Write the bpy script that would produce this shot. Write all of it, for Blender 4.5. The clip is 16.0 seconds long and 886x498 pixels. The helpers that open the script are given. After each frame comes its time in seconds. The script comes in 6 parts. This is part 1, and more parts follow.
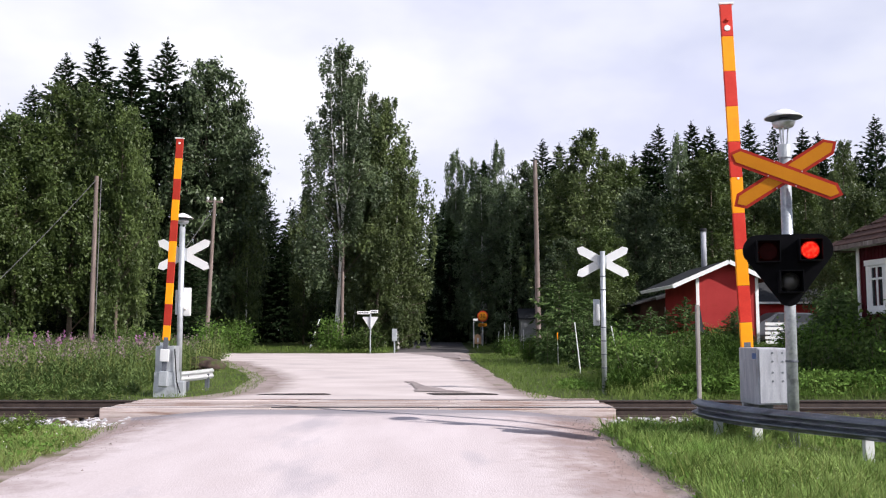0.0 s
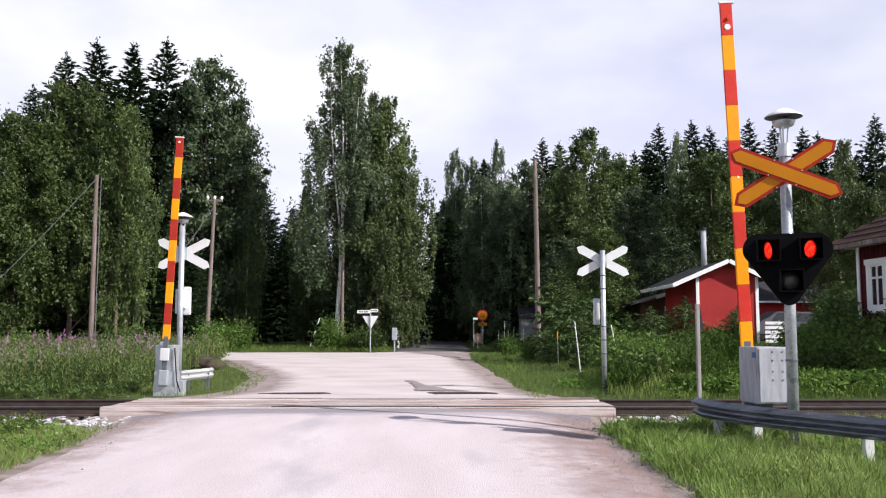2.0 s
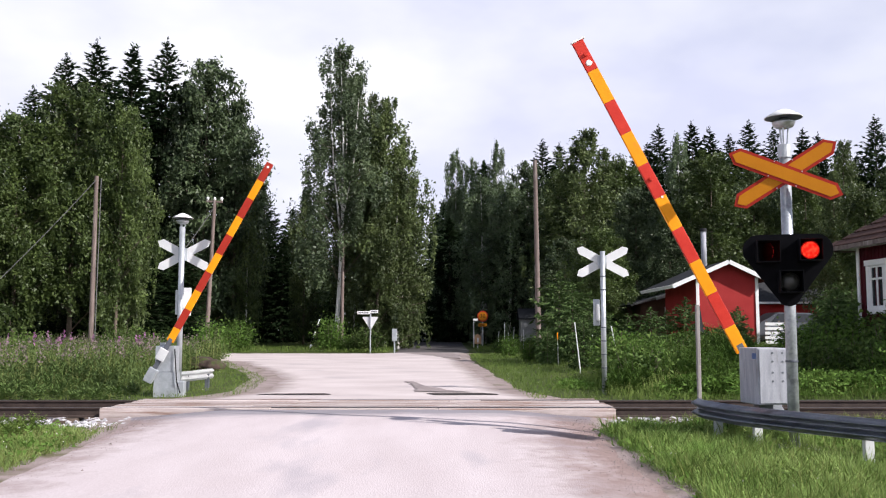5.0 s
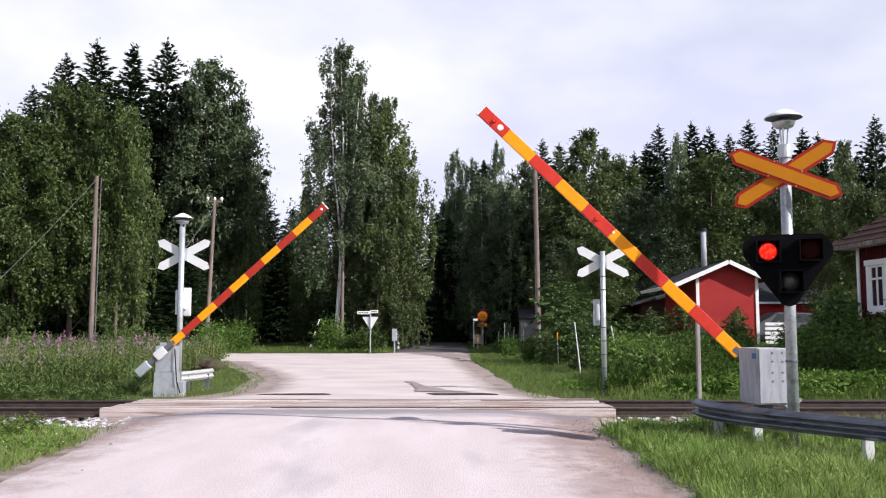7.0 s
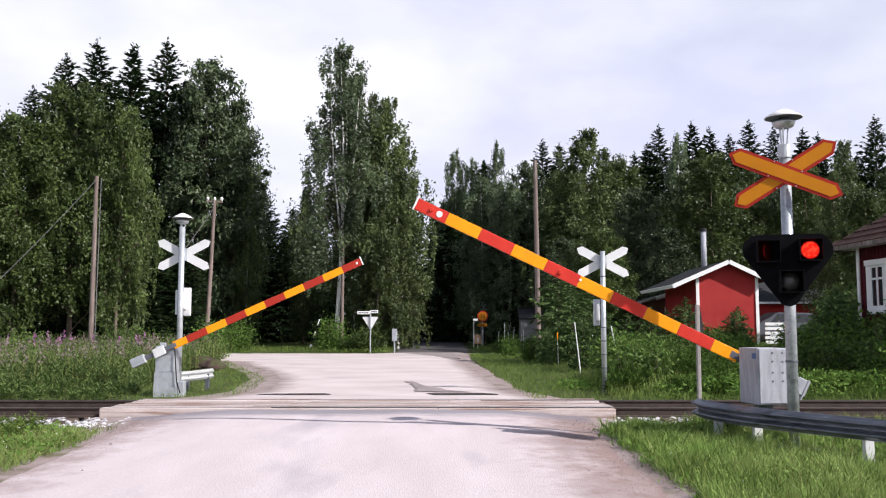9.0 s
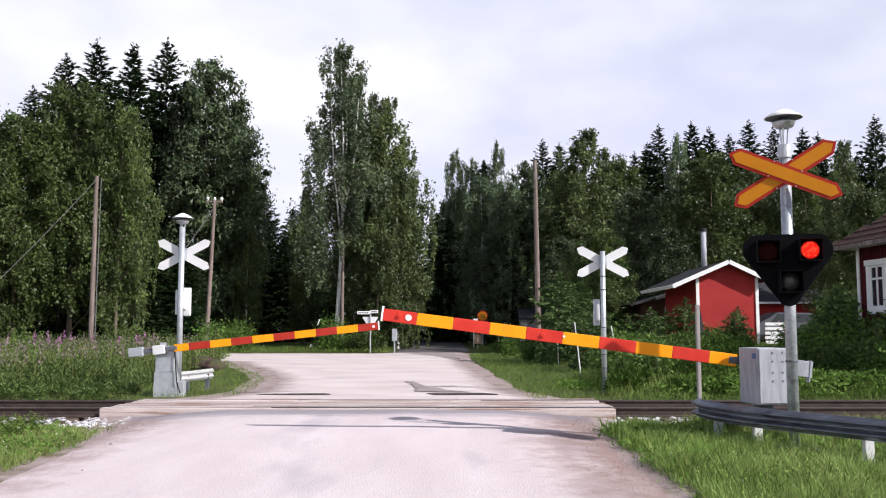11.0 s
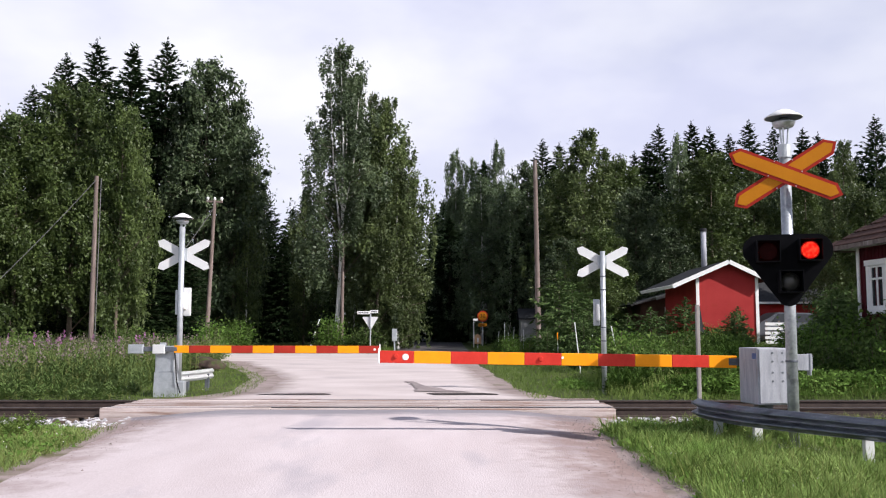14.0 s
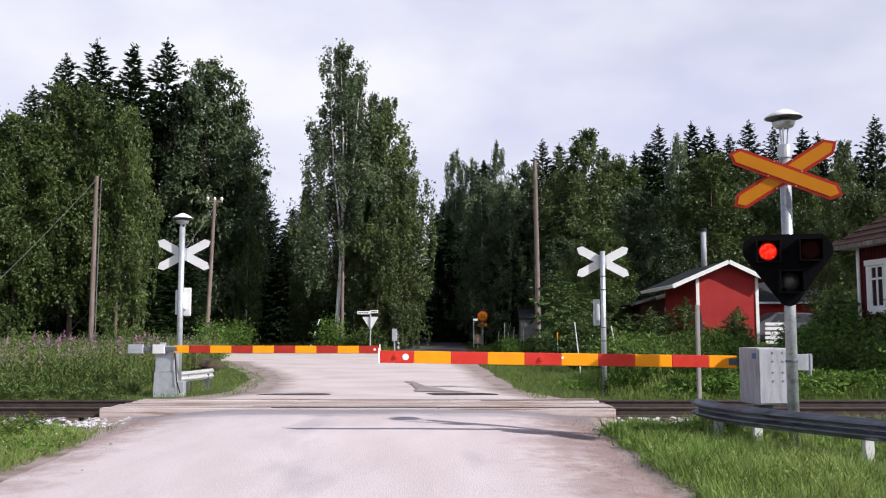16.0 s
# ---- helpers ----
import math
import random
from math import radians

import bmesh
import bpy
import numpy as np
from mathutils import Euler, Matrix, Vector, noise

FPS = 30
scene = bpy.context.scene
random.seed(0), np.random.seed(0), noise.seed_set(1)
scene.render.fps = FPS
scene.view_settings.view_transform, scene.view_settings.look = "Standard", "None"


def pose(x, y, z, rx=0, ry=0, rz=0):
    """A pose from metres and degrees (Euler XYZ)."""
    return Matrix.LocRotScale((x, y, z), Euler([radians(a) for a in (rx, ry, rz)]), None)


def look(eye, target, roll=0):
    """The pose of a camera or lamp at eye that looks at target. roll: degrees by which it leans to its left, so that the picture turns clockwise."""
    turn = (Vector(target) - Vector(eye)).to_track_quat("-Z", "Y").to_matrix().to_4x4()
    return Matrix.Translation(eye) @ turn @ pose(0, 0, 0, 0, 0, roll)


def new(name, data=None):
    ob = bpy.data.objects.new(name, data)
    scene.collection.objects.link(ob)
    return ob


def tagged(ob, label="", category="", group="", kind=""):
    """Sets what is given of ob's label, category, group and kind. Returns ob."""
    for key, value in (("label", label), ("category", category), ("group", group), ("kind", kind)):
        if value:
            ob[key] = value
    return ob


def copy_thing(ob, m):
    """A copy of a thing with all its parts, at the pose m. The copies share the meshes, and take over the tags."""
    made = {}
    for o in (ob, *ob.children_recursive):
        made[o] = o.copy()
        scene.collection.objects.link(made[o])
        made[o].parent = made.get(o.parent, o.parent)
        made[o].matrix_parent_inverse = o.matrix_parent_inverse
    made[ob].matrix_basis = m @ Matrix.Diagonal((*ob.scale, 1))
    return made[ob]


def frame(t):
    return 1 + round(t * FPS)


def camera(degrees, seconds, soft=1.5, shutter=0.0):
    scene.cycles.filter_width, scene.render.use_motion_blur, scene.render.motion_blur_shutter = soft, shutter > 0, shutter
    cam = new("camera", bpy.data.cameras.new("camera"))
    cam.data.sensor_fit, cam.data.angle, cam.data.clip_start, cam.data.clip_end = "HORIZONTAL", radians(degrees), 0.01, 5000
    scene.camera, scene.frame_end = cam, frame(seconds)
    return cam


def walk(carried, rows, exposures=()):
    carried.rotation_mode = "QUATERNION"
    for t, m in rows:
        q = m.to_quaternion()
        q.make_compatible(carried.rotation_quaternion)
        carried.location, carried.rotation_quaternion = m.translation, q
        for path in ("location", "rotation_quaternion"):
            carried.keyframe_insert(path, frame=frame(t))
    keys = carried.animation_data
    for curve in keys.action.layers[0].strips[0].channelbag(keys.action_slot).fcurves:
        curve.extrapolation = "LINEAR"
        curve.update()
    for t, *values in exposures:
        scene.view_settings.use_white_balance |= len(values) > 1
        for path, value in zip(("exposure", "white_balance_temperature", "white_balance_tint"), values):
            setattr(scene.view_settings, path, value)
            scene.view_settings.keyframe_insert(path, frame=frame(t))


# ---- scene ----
# Level crossing among birches and spruces; the camera stands on a tripod in the road.
TILT = 95.25
cam = camera(52.2, 16.0, 1.15)
walk(cam, [(0.0, pose(0, 0, 1.36, TILT)), (0.3, pose(0, 0, 1.36, TILT - 0.05)), (0.6, pose(0, 0, 1.36, TILT - 0.11)),
           (1.2, pose(0, 0, 1.36, TILT - 0.08)), (2.0, pose(0, 0, 1.36, TILT - 0.06)), (2.5, pose(0, 0, 1.36, TILT)),
           (6.0, pose(0, 0, 1.36, TILT)), (16.0, pose(0, 0, 1.36, TILT))],
     [(0.0, 0.42, 6250, 14), (11.0, 0.41, 6250, 14), (14.0, 0.34, 6250, 14), (16.0, 0.25, 6250, 14)])

# ---- light ----
SUN_TO = Vector((0.83, -0.47, 0.68)).normalized()
world = bpy.data.worlds.new("sky")
scene.world = world
world.use_nodes = True
wn, wl = world.node_tree.nodes, world.node_tree.links
wn.clear()
sky = wn.new("ShaderNodeTexSky")
sky.sky_type, sky.sun_disc = "NISHITA", False
sky.sun_elevation = math.asin(SUN_TO.z)
sky.sun_rotation = math.atan2(SUN_TO.x, SUN_TO.y)
scaled = wn.new("ShaderNodeVectorMath")
scaled.operation = "SCALE"
scaled.inputs["Scale"].default_value = 0.11
wl.new(sky.outputs[0], scaled.inputs[0])
coord = wn.new("ShaderNodeTexCoord")
mapping = wn.new("ShaderNodeMapping")
mapping.inputs["Scale"].default_value = (1.7, 1.7, 3.4)
mapping.inputs["Location"].default_value = (0.35, 0.1, 0.2)
wl.new(coord.outputs["Generated"], mapping.inputs[0])
cloud = wn.new("ShaderNodeTexNoise")
cloud.inputs["Scale"].default_value, cloud.inputs["Detail"].default_value, cloud.inputs["Roughness"].default_value = 1.5, 5.0, 0.5
wl.new(mapping.outputs[0], cloud.inputs[0])
shade = wn.new("ShaderNodeValToRGB")
shade.color_ramp.elements[0].position, shade.color_ramp.elements[0].color = 0.38, (0.80, 0.82, 0.99, 1)
shade.color_ramp.elements[1].position, shade.color_ramp.elements[1].color = 0.60, (1.10, 1.10, 1.13, 1)
wl.new(cloud.outputs["Fac"], shade.inputs[0])
cover = wn.new("ShaderNodeTexNoise")
cover.inputs["Scale"].default_value, cover.inputs["Detail"].default_value = 1.1, 4.0
wl.new(mapping.outputs[0], cover.inputs[0])
veil = wn.new("ShaderNodeValToRGB")
veil.color_ramp.elements[0].position, veil.color_ramp.elements[0].color = 0.30, (0.72, 0.72, 0.72, 1)
veil.color_ramp.elements[1].position, veil.color_ramp.elements[1].color = 0.50, (0.97, 0.97, 0.97, 1)
wl.new(cover.outputs["Fac"], veil.inputs[0])
blend = wn.new("ShaderNodeMixRGB")
# broken cloud closes up towards the horizon; unseen blue opening overhead cuts sky fill
split = wn.new("ShaderNodeSeparateXYZ")
wl.new(coord.outputs["Generated"], split.inputs[0])
opening = wn.new("ShaderNodeMapRange")
opening.inputs["From Min"].default_value, opening.inputs["From Max"].default_value = 0.36, 0.66
opening.inputs["To Min"].default_value, opening.inputs["To Max"].default_value = 1.0, 0.12
wl.new(split.outputs[2], opening.inputs[0])
closed = wn.new("ShaderNodeMath")
closed.operation = "MULTIPLY"
wl.new(veil.outputs[0], closed.inputs[0])
wl.new(opening.outputs[0], closed.inputs[1])
wl.new(closed.outputs[0], blend.inputs[0])
wl.new(scaled.outputs[0], blend.inputs[1])
wl.new(shade.outputs[0], blend.inputs[2])
back = wn.new("ShaderNodeBackground")
back.inputs["Strength"].default_value = 0.74
wl.new(blend.outputs[0], back.inputs[0])
wl.new(back.outputs[0], wn.new("ShaderNodeOutputWorld").inputs[0])
sun = new("sun", bpy.data.lights.new("sun", "SUN"))
sun.data.energy, sun.data.angle, sun.data.color = 5.0, radians(0.6), (1.0, 0.95, 0.87)
sun.matrix_world = look(SUN_TO * 60, (0, 0, 0))


# ---- materials ----
def mat(name, a, b, rough=0.7, metal=0.0, scale=6.0, bump=0.0, fine=60.0, stain=None, stain_scale=1.2, stain_at=0.55, stretch=(1, 1, 1), island=0.0, through_light=0.0, shine=0.12):
    """Two colours mixed by a coarse and a fine noise, with stains, bump and a change from piece to piece."""
    m = bpy.data.materials.new(name)
    m.use_nodes = True
    n, l = m.node_tree.nodes, m.node_tree.links
    bsdf = n["Principled BSDF"]
    bsdf.inputs["Roughness"].default_value, bsdf.inputs["Metallic"].default_value = rough, metal
    bsdf.inputs["Specular IOR Level"].default_value = 0.2 if rough > 0.4 and not metal else 0.5
    tc, mp = n.new("ShaderNodeTexCoord"), n.new("ShaderNodeMapping")
    mp.inputs["Scale"].default_value = stretch
    l.new(tc.outputs["Object"], mp.inputs[0])

    def noisy(s, detail=4.0):
        t = n.new("ShaderNodeTexNoise")
        t.inputs["Scale"].default_value, t.inputs["Detail"].default_value = s, detail
        l.new(mp.outputs[0], t.inputs[0])
        return t.outputs["Fac"]

    def ramp(src, p0, p1):
        r = n.new("ShaderNodeMapRange")
        r.inputs["From Min"].default_value, r.inputs["From Max"].default_value = p0, p1
        l.new(src, r.inputs["Value"])
        return r.outputs[0]

    def mixed(fac, c0, c1):
        x = n.new("ShaderNodeMixRGB")
        l.new(fac, x.inputs[0])
        for socket, c in ((x.inputs[1], c0), (x.inputs[2], c1)):
            if isinstance(c, tuple):
                socket.default_value = (*c, 1)
            else:
                l.new(c, socket)
        return x.outputs[0]

    coarse, grain = noisy(scale), noisy(fine, 2.0)
    both = n.new("ShaderNodeMath")
    both.operation = "ADD"
    half = n.new("ShaderNodeMath")
    half.operation, half.inputs[1].default_value = "MULTIPLY", 0.5
    l.new(grain, half.inputs[0])
    l.new(coarse, both.inputs[0])
    l.new(half.outputs[0], both.inputs[1])
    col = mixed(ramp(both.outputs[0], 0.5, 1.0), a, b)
    if stain:
        col = mixed(ramp(noisy(stain_scale, 6.0), stain_at, stain_at + 0.12), col, stain)
    if island:
        geo, info = n.new("ShaderNodeNewGeometry"), n.new("ShaderNodeObjectInfo")
        add, own = n.new("ShaderNodeMath"), n.new("ShaderNodeMath")
        own.operation, own.inputs[1].default_value = "MULTIPLY", 1.25
        l.new(info.outputs["Random"], own.inputs[0])
        add.operation, add.inputs[1].default_value = "MULTIPLY_ADD", 0.75
        l.new(geo.outputs["Random Per Island"], add.inputs[0])
        l.new(own.outputs[0], add.inputs[2])
        hsv = n.new("ShaderNodeHueSaturation")
        r = n.new("ShaderNodeMapRange")
        r.inputs["From Max"].default_value, r.inputs["To Min"].default_value, r.inputs["To Max"].default_value = 2.0, 1 - island, 1 + island
        l.new(add.outputs[0], r.inputs[0])
        l.new(r.outputs[0], hsv.inputs["Value"])
        l.new(col, hsv.inputs["Color"])
        col = hsv.outputs[0]
    l.new(col, bsdf.inputs["Base Color"])
    if bump:
        bp = n.new("ShaderNodeBump")
        bp.inputs["Strength"].default_value, bp.inputs["Distance"].default_value = bump, 0.02
        l.new(both.outputs[0], bp.inputs["Height"])
        l.new(bp.outputs[0], bsdf.inputs["Normal"])
    if through_light:
        tr, mx = n.new("ShaderNodeBsdfTranslucent"), n.new("ShaderNodeMixShader")
        mx.inputs[0].default_value = through_light
        l.new(col, tr.inputs[0])
        l.new(bsdf.outputs[0], mx.inputs[1])
        l.new(tr.outputs[0], mx.inputs[2])
        l.new(mx.outputs[0], n["Material Output"].inputs[0])
        bsdf.inputs["Specular IOR Level"].default_value = shine
    return m


def edge_dirt(m, centre, half, colour):
    """Brown dirt that works its way in from both edges of a road running along y."""
    n, l = m.node_tree.nodes, m.node_tree.links
    bsdf = n["Principled BSDF"]
    base = bsdf.inputs["Base Color"].links[0].from_socket
    tc, sep = n.new("ShaderNodeTexCoord"), n.new("ShaderNodeSeparateXYZ")
    l.new(tc.outputs["Object"], sep.inputs[0])
    off, far_off, t, mad = n.new("ShaderNodeMath"), n.new("ShaderNodeMath"), n.new("ShaderNodeTexNoise"), n.new("ShaderNodeMath")
    off.operation, off.inputs[1].default_value = "SUBTRACT", centre
    far_off.operation = "ABSOLUTE"
    l.new(sep.outputs[0], off.inputs[0])
    l.new(off.outputs[0], far_off.inputs[0])
    t.inputs["Scale"].default_value, t.inputs["Detail"].default_value, t.inputs["Roughness"].default_value = 1.7, 8.0, 0.72
    l.new(tc.outputs["Object"], t.inputs[0])
    mad.operation, mad.inputs[1].default_value = "MULTIPLY_ADD", 2.6
    l.new(t.outputs["Fac"], mad.inputs[0])
    l.new(far_off.outputs[0], mad.inputs[2])
    r, mix = n.new("ShaderNodeMapRange"), n.new("ShaderNodeMixRGB")
    r.inputs["From Min"].default_value, r.inputs["From Max"].default_value = half + 1.3 - 0.75, half + 1.3 + 0.35
    l.new(mad.outputs[0], r.inputs[0])
    l.new(r.outputs[0], mix.inputs[0])
    l.new(base, mix.inputs[1])
    mix.inputs[2].default_value = (*colour, 1)
    l.new(mix.outputs[0], bsdf.inputs["Base Color"])


def dirt_from_edge(m, width, colour):
    """Brown dirt along the edges of a road sheet, by its stored distance from the edge."""
    n, l = m.node_tree.nodes, m.node_tree.links
    bsdf = n["Principled BSDF"]
    base = bsdf.inputs["Base Color"].links[0].from_socket
    at, tc, t, mad, r, mix = (n.new(k) for k in ("ShaderNodeAttribute", "ShaderNodeTexCoord", "ShaderNodeTexNoise", "ShaderNodeMath", "ShaderNodeMapRange", "ShaderNodeMixRGB"))
    at.attribute_name = "edge_distance"
    t.inputs["Scale"].default_value, t.inputs["Detail"].default_value, t.inputs["Roughness"].default_value = 1.3, 8.0, 0.7
    l.new(tc.outputs["Object"], t.inputs[0])
    mad.operation, mad.inputs[1].default_value = "MULTIPLY_ADD", -2.2 * width
    l.new(t.outputs["Fac"], mad.inputs[0])
    l.new(at.outputs["Fac"], mad.inputs[2])
    r.inputs["From Min"].default_value, r.inputs["From Max"].default_value = -0.95 * width, 0.15 * width
    r.inputs["To Min"].default_value, r.inputs["To Max"].default_value = 1.0, 0.0
    l.new(mad.outputs[0], r.inputs[0])
    l.new(r.outputs[0], mix.inputs[0])
    l.new(base, mix.inputs[1])
    mix.inputs[2].default_value = (*colour, 1)
    l.new(mix.outputs[0], bsdf.inputs["Base Color"])


def worn_band(m, y0, y1, colour):
    """Grey tarmac that shows through the dust before the deck, with a ragged border."""
    n, l = m.node_tree.nodes, m.node_tree.links
    bsdf = n["Principled BSDF"]
    base = bsdf.inputs["Base Color"].links[0].from_socket
    tc, sep, mp, t, mad, r, mix = (n.new(k) for k in ("ShaderNodeTexCoord", "ShaderNodeSeparateXYZ", "ShaderNodeMapping", "ShaderNodeTexNoise", "ShaderNodeMath", "ShaderNodeMapRange", "ShaderNodeMixRGB"))
    l.new(tc.outputs["Object"], sep.inputs[0])
    l.new(tc.outputs["Object"], mp.inputs[0])
    mp.inputs["Scale"].default_value = (0.45, 1.6, 1.0)
    t.inputs["Scale"].default_value, t.inputs["Detail"].default_value, t.inputs["Roughness"].default_value = 1.6, 9.0, 0.7
    l.new(mp.outputs[0], t.inputs[0])
    mad.operation, mad.inputs[1].default_value = "MULTIPLY_ADD", 2.4
    l.new(t.outputs["Fac"], mad.inputs[0])
    l.new(sep.outputs[1], mad.inputs[2])
    r.inputs["From Min"].default_value, r.inputs["From Max"].default_value = y0 + 1.2, y1 + 1.2
    r.inputs["To Max"].default_value = 0.8
    l.new(mad.outputs[0], r.inputs[0])
    l.new(r.outputs[0], mix.inputs[0])
    l.new(base, mix.inputs[1])
    mix.inputs[2].default_value = (*colour, 1)
    l.new(mix.outputs[0], bsdf.inputs["Base Color"])


def glow(name, colour, hot, strength):
    """A lit lens: small prisms of the glass break the light up."""
    m = bpy.data.materials.new(name)
    m.use_nodes = True
    n, l = m.node_tree.nodes, m.node_tree.links
    bsdf = n["Principled BSDF"]
    bsdf.inputs["Base Color"].default_value = (0.2, 0.005, 0.003, 1)
    bsdf.inputs["Specular IOR Level"].default_value = 0.1
    tc, t, r, mix = (n.new(k) for k in ("ShaderNodeTexCoord", "ShaderNodeTexNoise", "ShaderNodeMapRange", "ShaderNodeMixRGB"))
    t.inputs["Scale"].default_value, t.inputs["Detail"].default_value = 26.0, 1.0
    l.new(tc.outputs["Object"], t.inputs[0])
    r.inputs["From Min"].default_value, r.inputs["From Max"].default_value = 0.38, 0.66
    l.new(t.outputs["Fac"], r.inputs[0])
    l.new(r.outputs[0], mix.inputs[0])
    mix.inputs[1].default_value, mix.inputs[2].default_value = (*colour, 1), (*hot, 1)
    l.new(mix.outputs[0], bsdf.inputs["Emission Color"])
    bsdf.inputs["Emission Strength"].default_value = strength
    return m


GRAVEL = mat("pale_gravel_road", (0.48, 0.41, 0.40), (0.61, 0.54, 0.53), 0.95, 0, 0.8, 0.35, 55, (0.46, 0.40, 0.40), 0.7, 0.57, stretch=(0.6, 1.0, 1.0))
dirt_from_edge(GRAVEL, 0.6, (0.27, 0.215, 0.20))
GRAVEL_NEAR = mat("dusty_near_road", (0.48, 0.41, 0.415), (0.62, 0.55, 0.56), 0.95, 0, 0.9, 0.35, 55, (0.43, 0.385, 0.41), 0.8, 0.55, stretch=(1.1, 0.35, 1.0))
edge_dirt(GRAVEL_NEAR, -1.45, 2.95, (0.275, 0.20, 0.185))
worn_band(GRAVEL_NEAR, 13.75, 14.5, (0.20, 0.19, 0.215))
# near-black colour that stands in for shade on the gravel behind the deck
DROP_SHADE = mat("painted_drop_shade", (0.05, 0.04, 0.04), (0.10, 0.085, 0.08), 0.9, 0, 2.5, 0.4, 40)
MUD = mat("damp_dark_gravel", (0.23, 0.19, 0.185), (0.34, 0.29, 0.285), 0.9, 0, 2.5, 0.4, 40)
DARK_ROAD = mat("dark_old_tarmac", (0.055, 0.05, 0.052), (0.12, 0.11, 0.11), 0.92, 0, 1.2, 0.3, 50)
SHOULDER = mat("brown_gravel_shoulder", (0.22, 0.17, 0.155), (0.36, 0.295, 0.285), 0.95, 0, 1.6, 0.5, 45, (0.13, 0.12, 0.06), 1.2, 0.56)
SOIL = mat("meadow_ground", (0.035, 0.055, 0.014), (0.075, 0.09, 0.025), 1.0, 0, 0.7, 0.5, 25, (0.14, 0.11, 0.06), 0.5, 0.62)
GRASS = mat("grass_blades", (0.135, 0.235, 0.045), (0.30, 0.38, 0.13), 0.6, 0, 0.6, 0, 8, island=0.5, through_light=0.35)
BANK_GRASS = mat("bank_grass_blades", (0.075, 0.13, 0.024), (0.17, 0.225, 0.06), 0.65, 0, 0.6, 0, 8, island=0.45, through_light=0.3)
STRAW = mat("dry_meadow_stems", (0.12, 0.17, 0.04), (0.26, 0.27, 0.10), 0.7, 0, 0.6, 0, 8, island=0.4, through_light=0.3)
WEED = mat("tall_herbs", (0.06, 0.125, 0.02), (0.13, 0.21, 0.045), 0.7, 0, 0.5, 0, 8, island=0.5, through_light=0.35)
MEADOW_HERB = mat("meadow_herb_leaves", (0.12, 0.20, 0.05), (0.24, 0.325, 0.12), 0.65, 0, 0.5, 0, 8, island=0.5, through_light=0.35)
PINK = mat("fireweed_flower", (0.23, 0.09, 0.19), (0.33, 0.17, 0.29), 0.7, 0, 3, 0, 30, island=0.3, through_light=0.3)
DRYSEED = mat("faded_flower_spikes", (0.20, 0.16, 0.15), (0.28, 0.22, 0.21), 0.8, 0, 3, 0, 30, island=0.3, through_light=0.3)
# crown leaves: dark-to-light patches put shaded and sunlit clumps into the colour
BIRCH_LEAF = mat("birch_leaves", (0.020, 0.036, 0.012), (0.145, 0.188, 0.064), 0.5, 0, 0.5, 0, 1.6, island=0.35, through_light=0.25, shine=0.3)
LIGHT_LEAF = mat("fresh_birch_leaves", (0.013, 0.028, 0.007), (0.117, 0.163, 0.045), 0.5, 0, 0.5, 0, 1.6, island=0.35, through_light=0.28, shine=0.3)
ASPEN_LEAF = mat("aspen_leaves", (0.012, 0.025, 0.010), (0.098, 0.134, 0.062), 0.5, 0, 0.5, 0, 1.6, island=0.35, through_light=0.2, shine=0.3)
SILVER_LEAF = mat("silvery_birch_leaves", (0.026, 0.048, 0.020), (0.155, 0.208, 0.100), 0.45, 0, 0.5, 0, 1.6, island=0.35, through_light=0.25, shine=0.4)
WILLOW_LEAF = mat("grey_willow_leaves", (0.10, 0.14, 0.075), (0.18, 0.23, 0.13), 0.6, 0, 0.5, 0, 3, island=0.4, through_light=0.3)
NEEDLE = mat("spruce_needles", (0.009, 0.020, 0.007), (0.020, 0.037, 0.011), 0.8, 0, 0.5, 0, 2, island=0.3, through_light=0.12)
YOUNG_NEEDLE = mat("young_spruce_needles", (0.04, 0.075, 0.022), (0.10, 0.15, 0.05), 0.8, 0, 0.5, 0, 2, island=0.3, through_light=0.15)
FLOWER = mat("small_white_flowers", (0.7, 0.7, 0.66), (0.8, 0.8, 0.76), 0.8, 0, 3, 0, 30, through_light=0.2)
# bush clumps likewise carry their light and shade in the leaf colour
BUSH_LEAF = mat("bush_leaves", (0.026, 0.058, 0.012), (0.130, 0.188, 0.048), 0.6, 0, 1.8, 0, 6, island=0.5, through_light=0.3)
BIRCH_BARK = mat("white_birch_bark", (0.60, 0.58, 0.55), (0.78, 0.76, 0.73), 0.8, 0, 3, 0.3, 20, (0.06, 0.05, 0.045), 2.2, 0.58, stretch=(1, 1, 0.5))
BARK = mat("grey_brown_bark", (0.09, 0.07, 0.055), (0.17, 0.14, 0.11), 0.95, 0, 5, 0.6, 30)
PAINT_RED = mat("red_boom_sheeting", (0.50, 0.028, 0.018), (0.60, 0.045, 0.028), 0.45, 0, 5, 0.03, 60, (0.5, 0.05, 0.035), 3, 0.62)
# a darker red than the near boom's, used for the far boom
PAINT_RED_DARK = mat("darker_red_sheeting", (0.32, 0.022, 0.012), (0.40, 0.035, 0.02), 0.55, 0, 5, 0.03, 60, (0.27, 0.03, 0.02), 3, 0.6)
PAINT_ORANGE = mat("orange_boom_sheeting", (0.86, 0.29, 0.003), (0.92, 0.34, 0.005), 0.45, 0, 5, 0.03, 60, (0.75, 0.27, 0.02), 3, 0.64)
SIGN_YELLOW = mat("sign_yellow", (0.48, 0.165, 0.001), (0.54, 0.20, 0.003), 0.5, 0, 4, 0.02, 50)
SIGN_RED = mat("sign_red_border", (0.30, 0.014, 0.008), (0.37, 0.025, 0.013), 0.5, 0, 4, 0.02, 50)
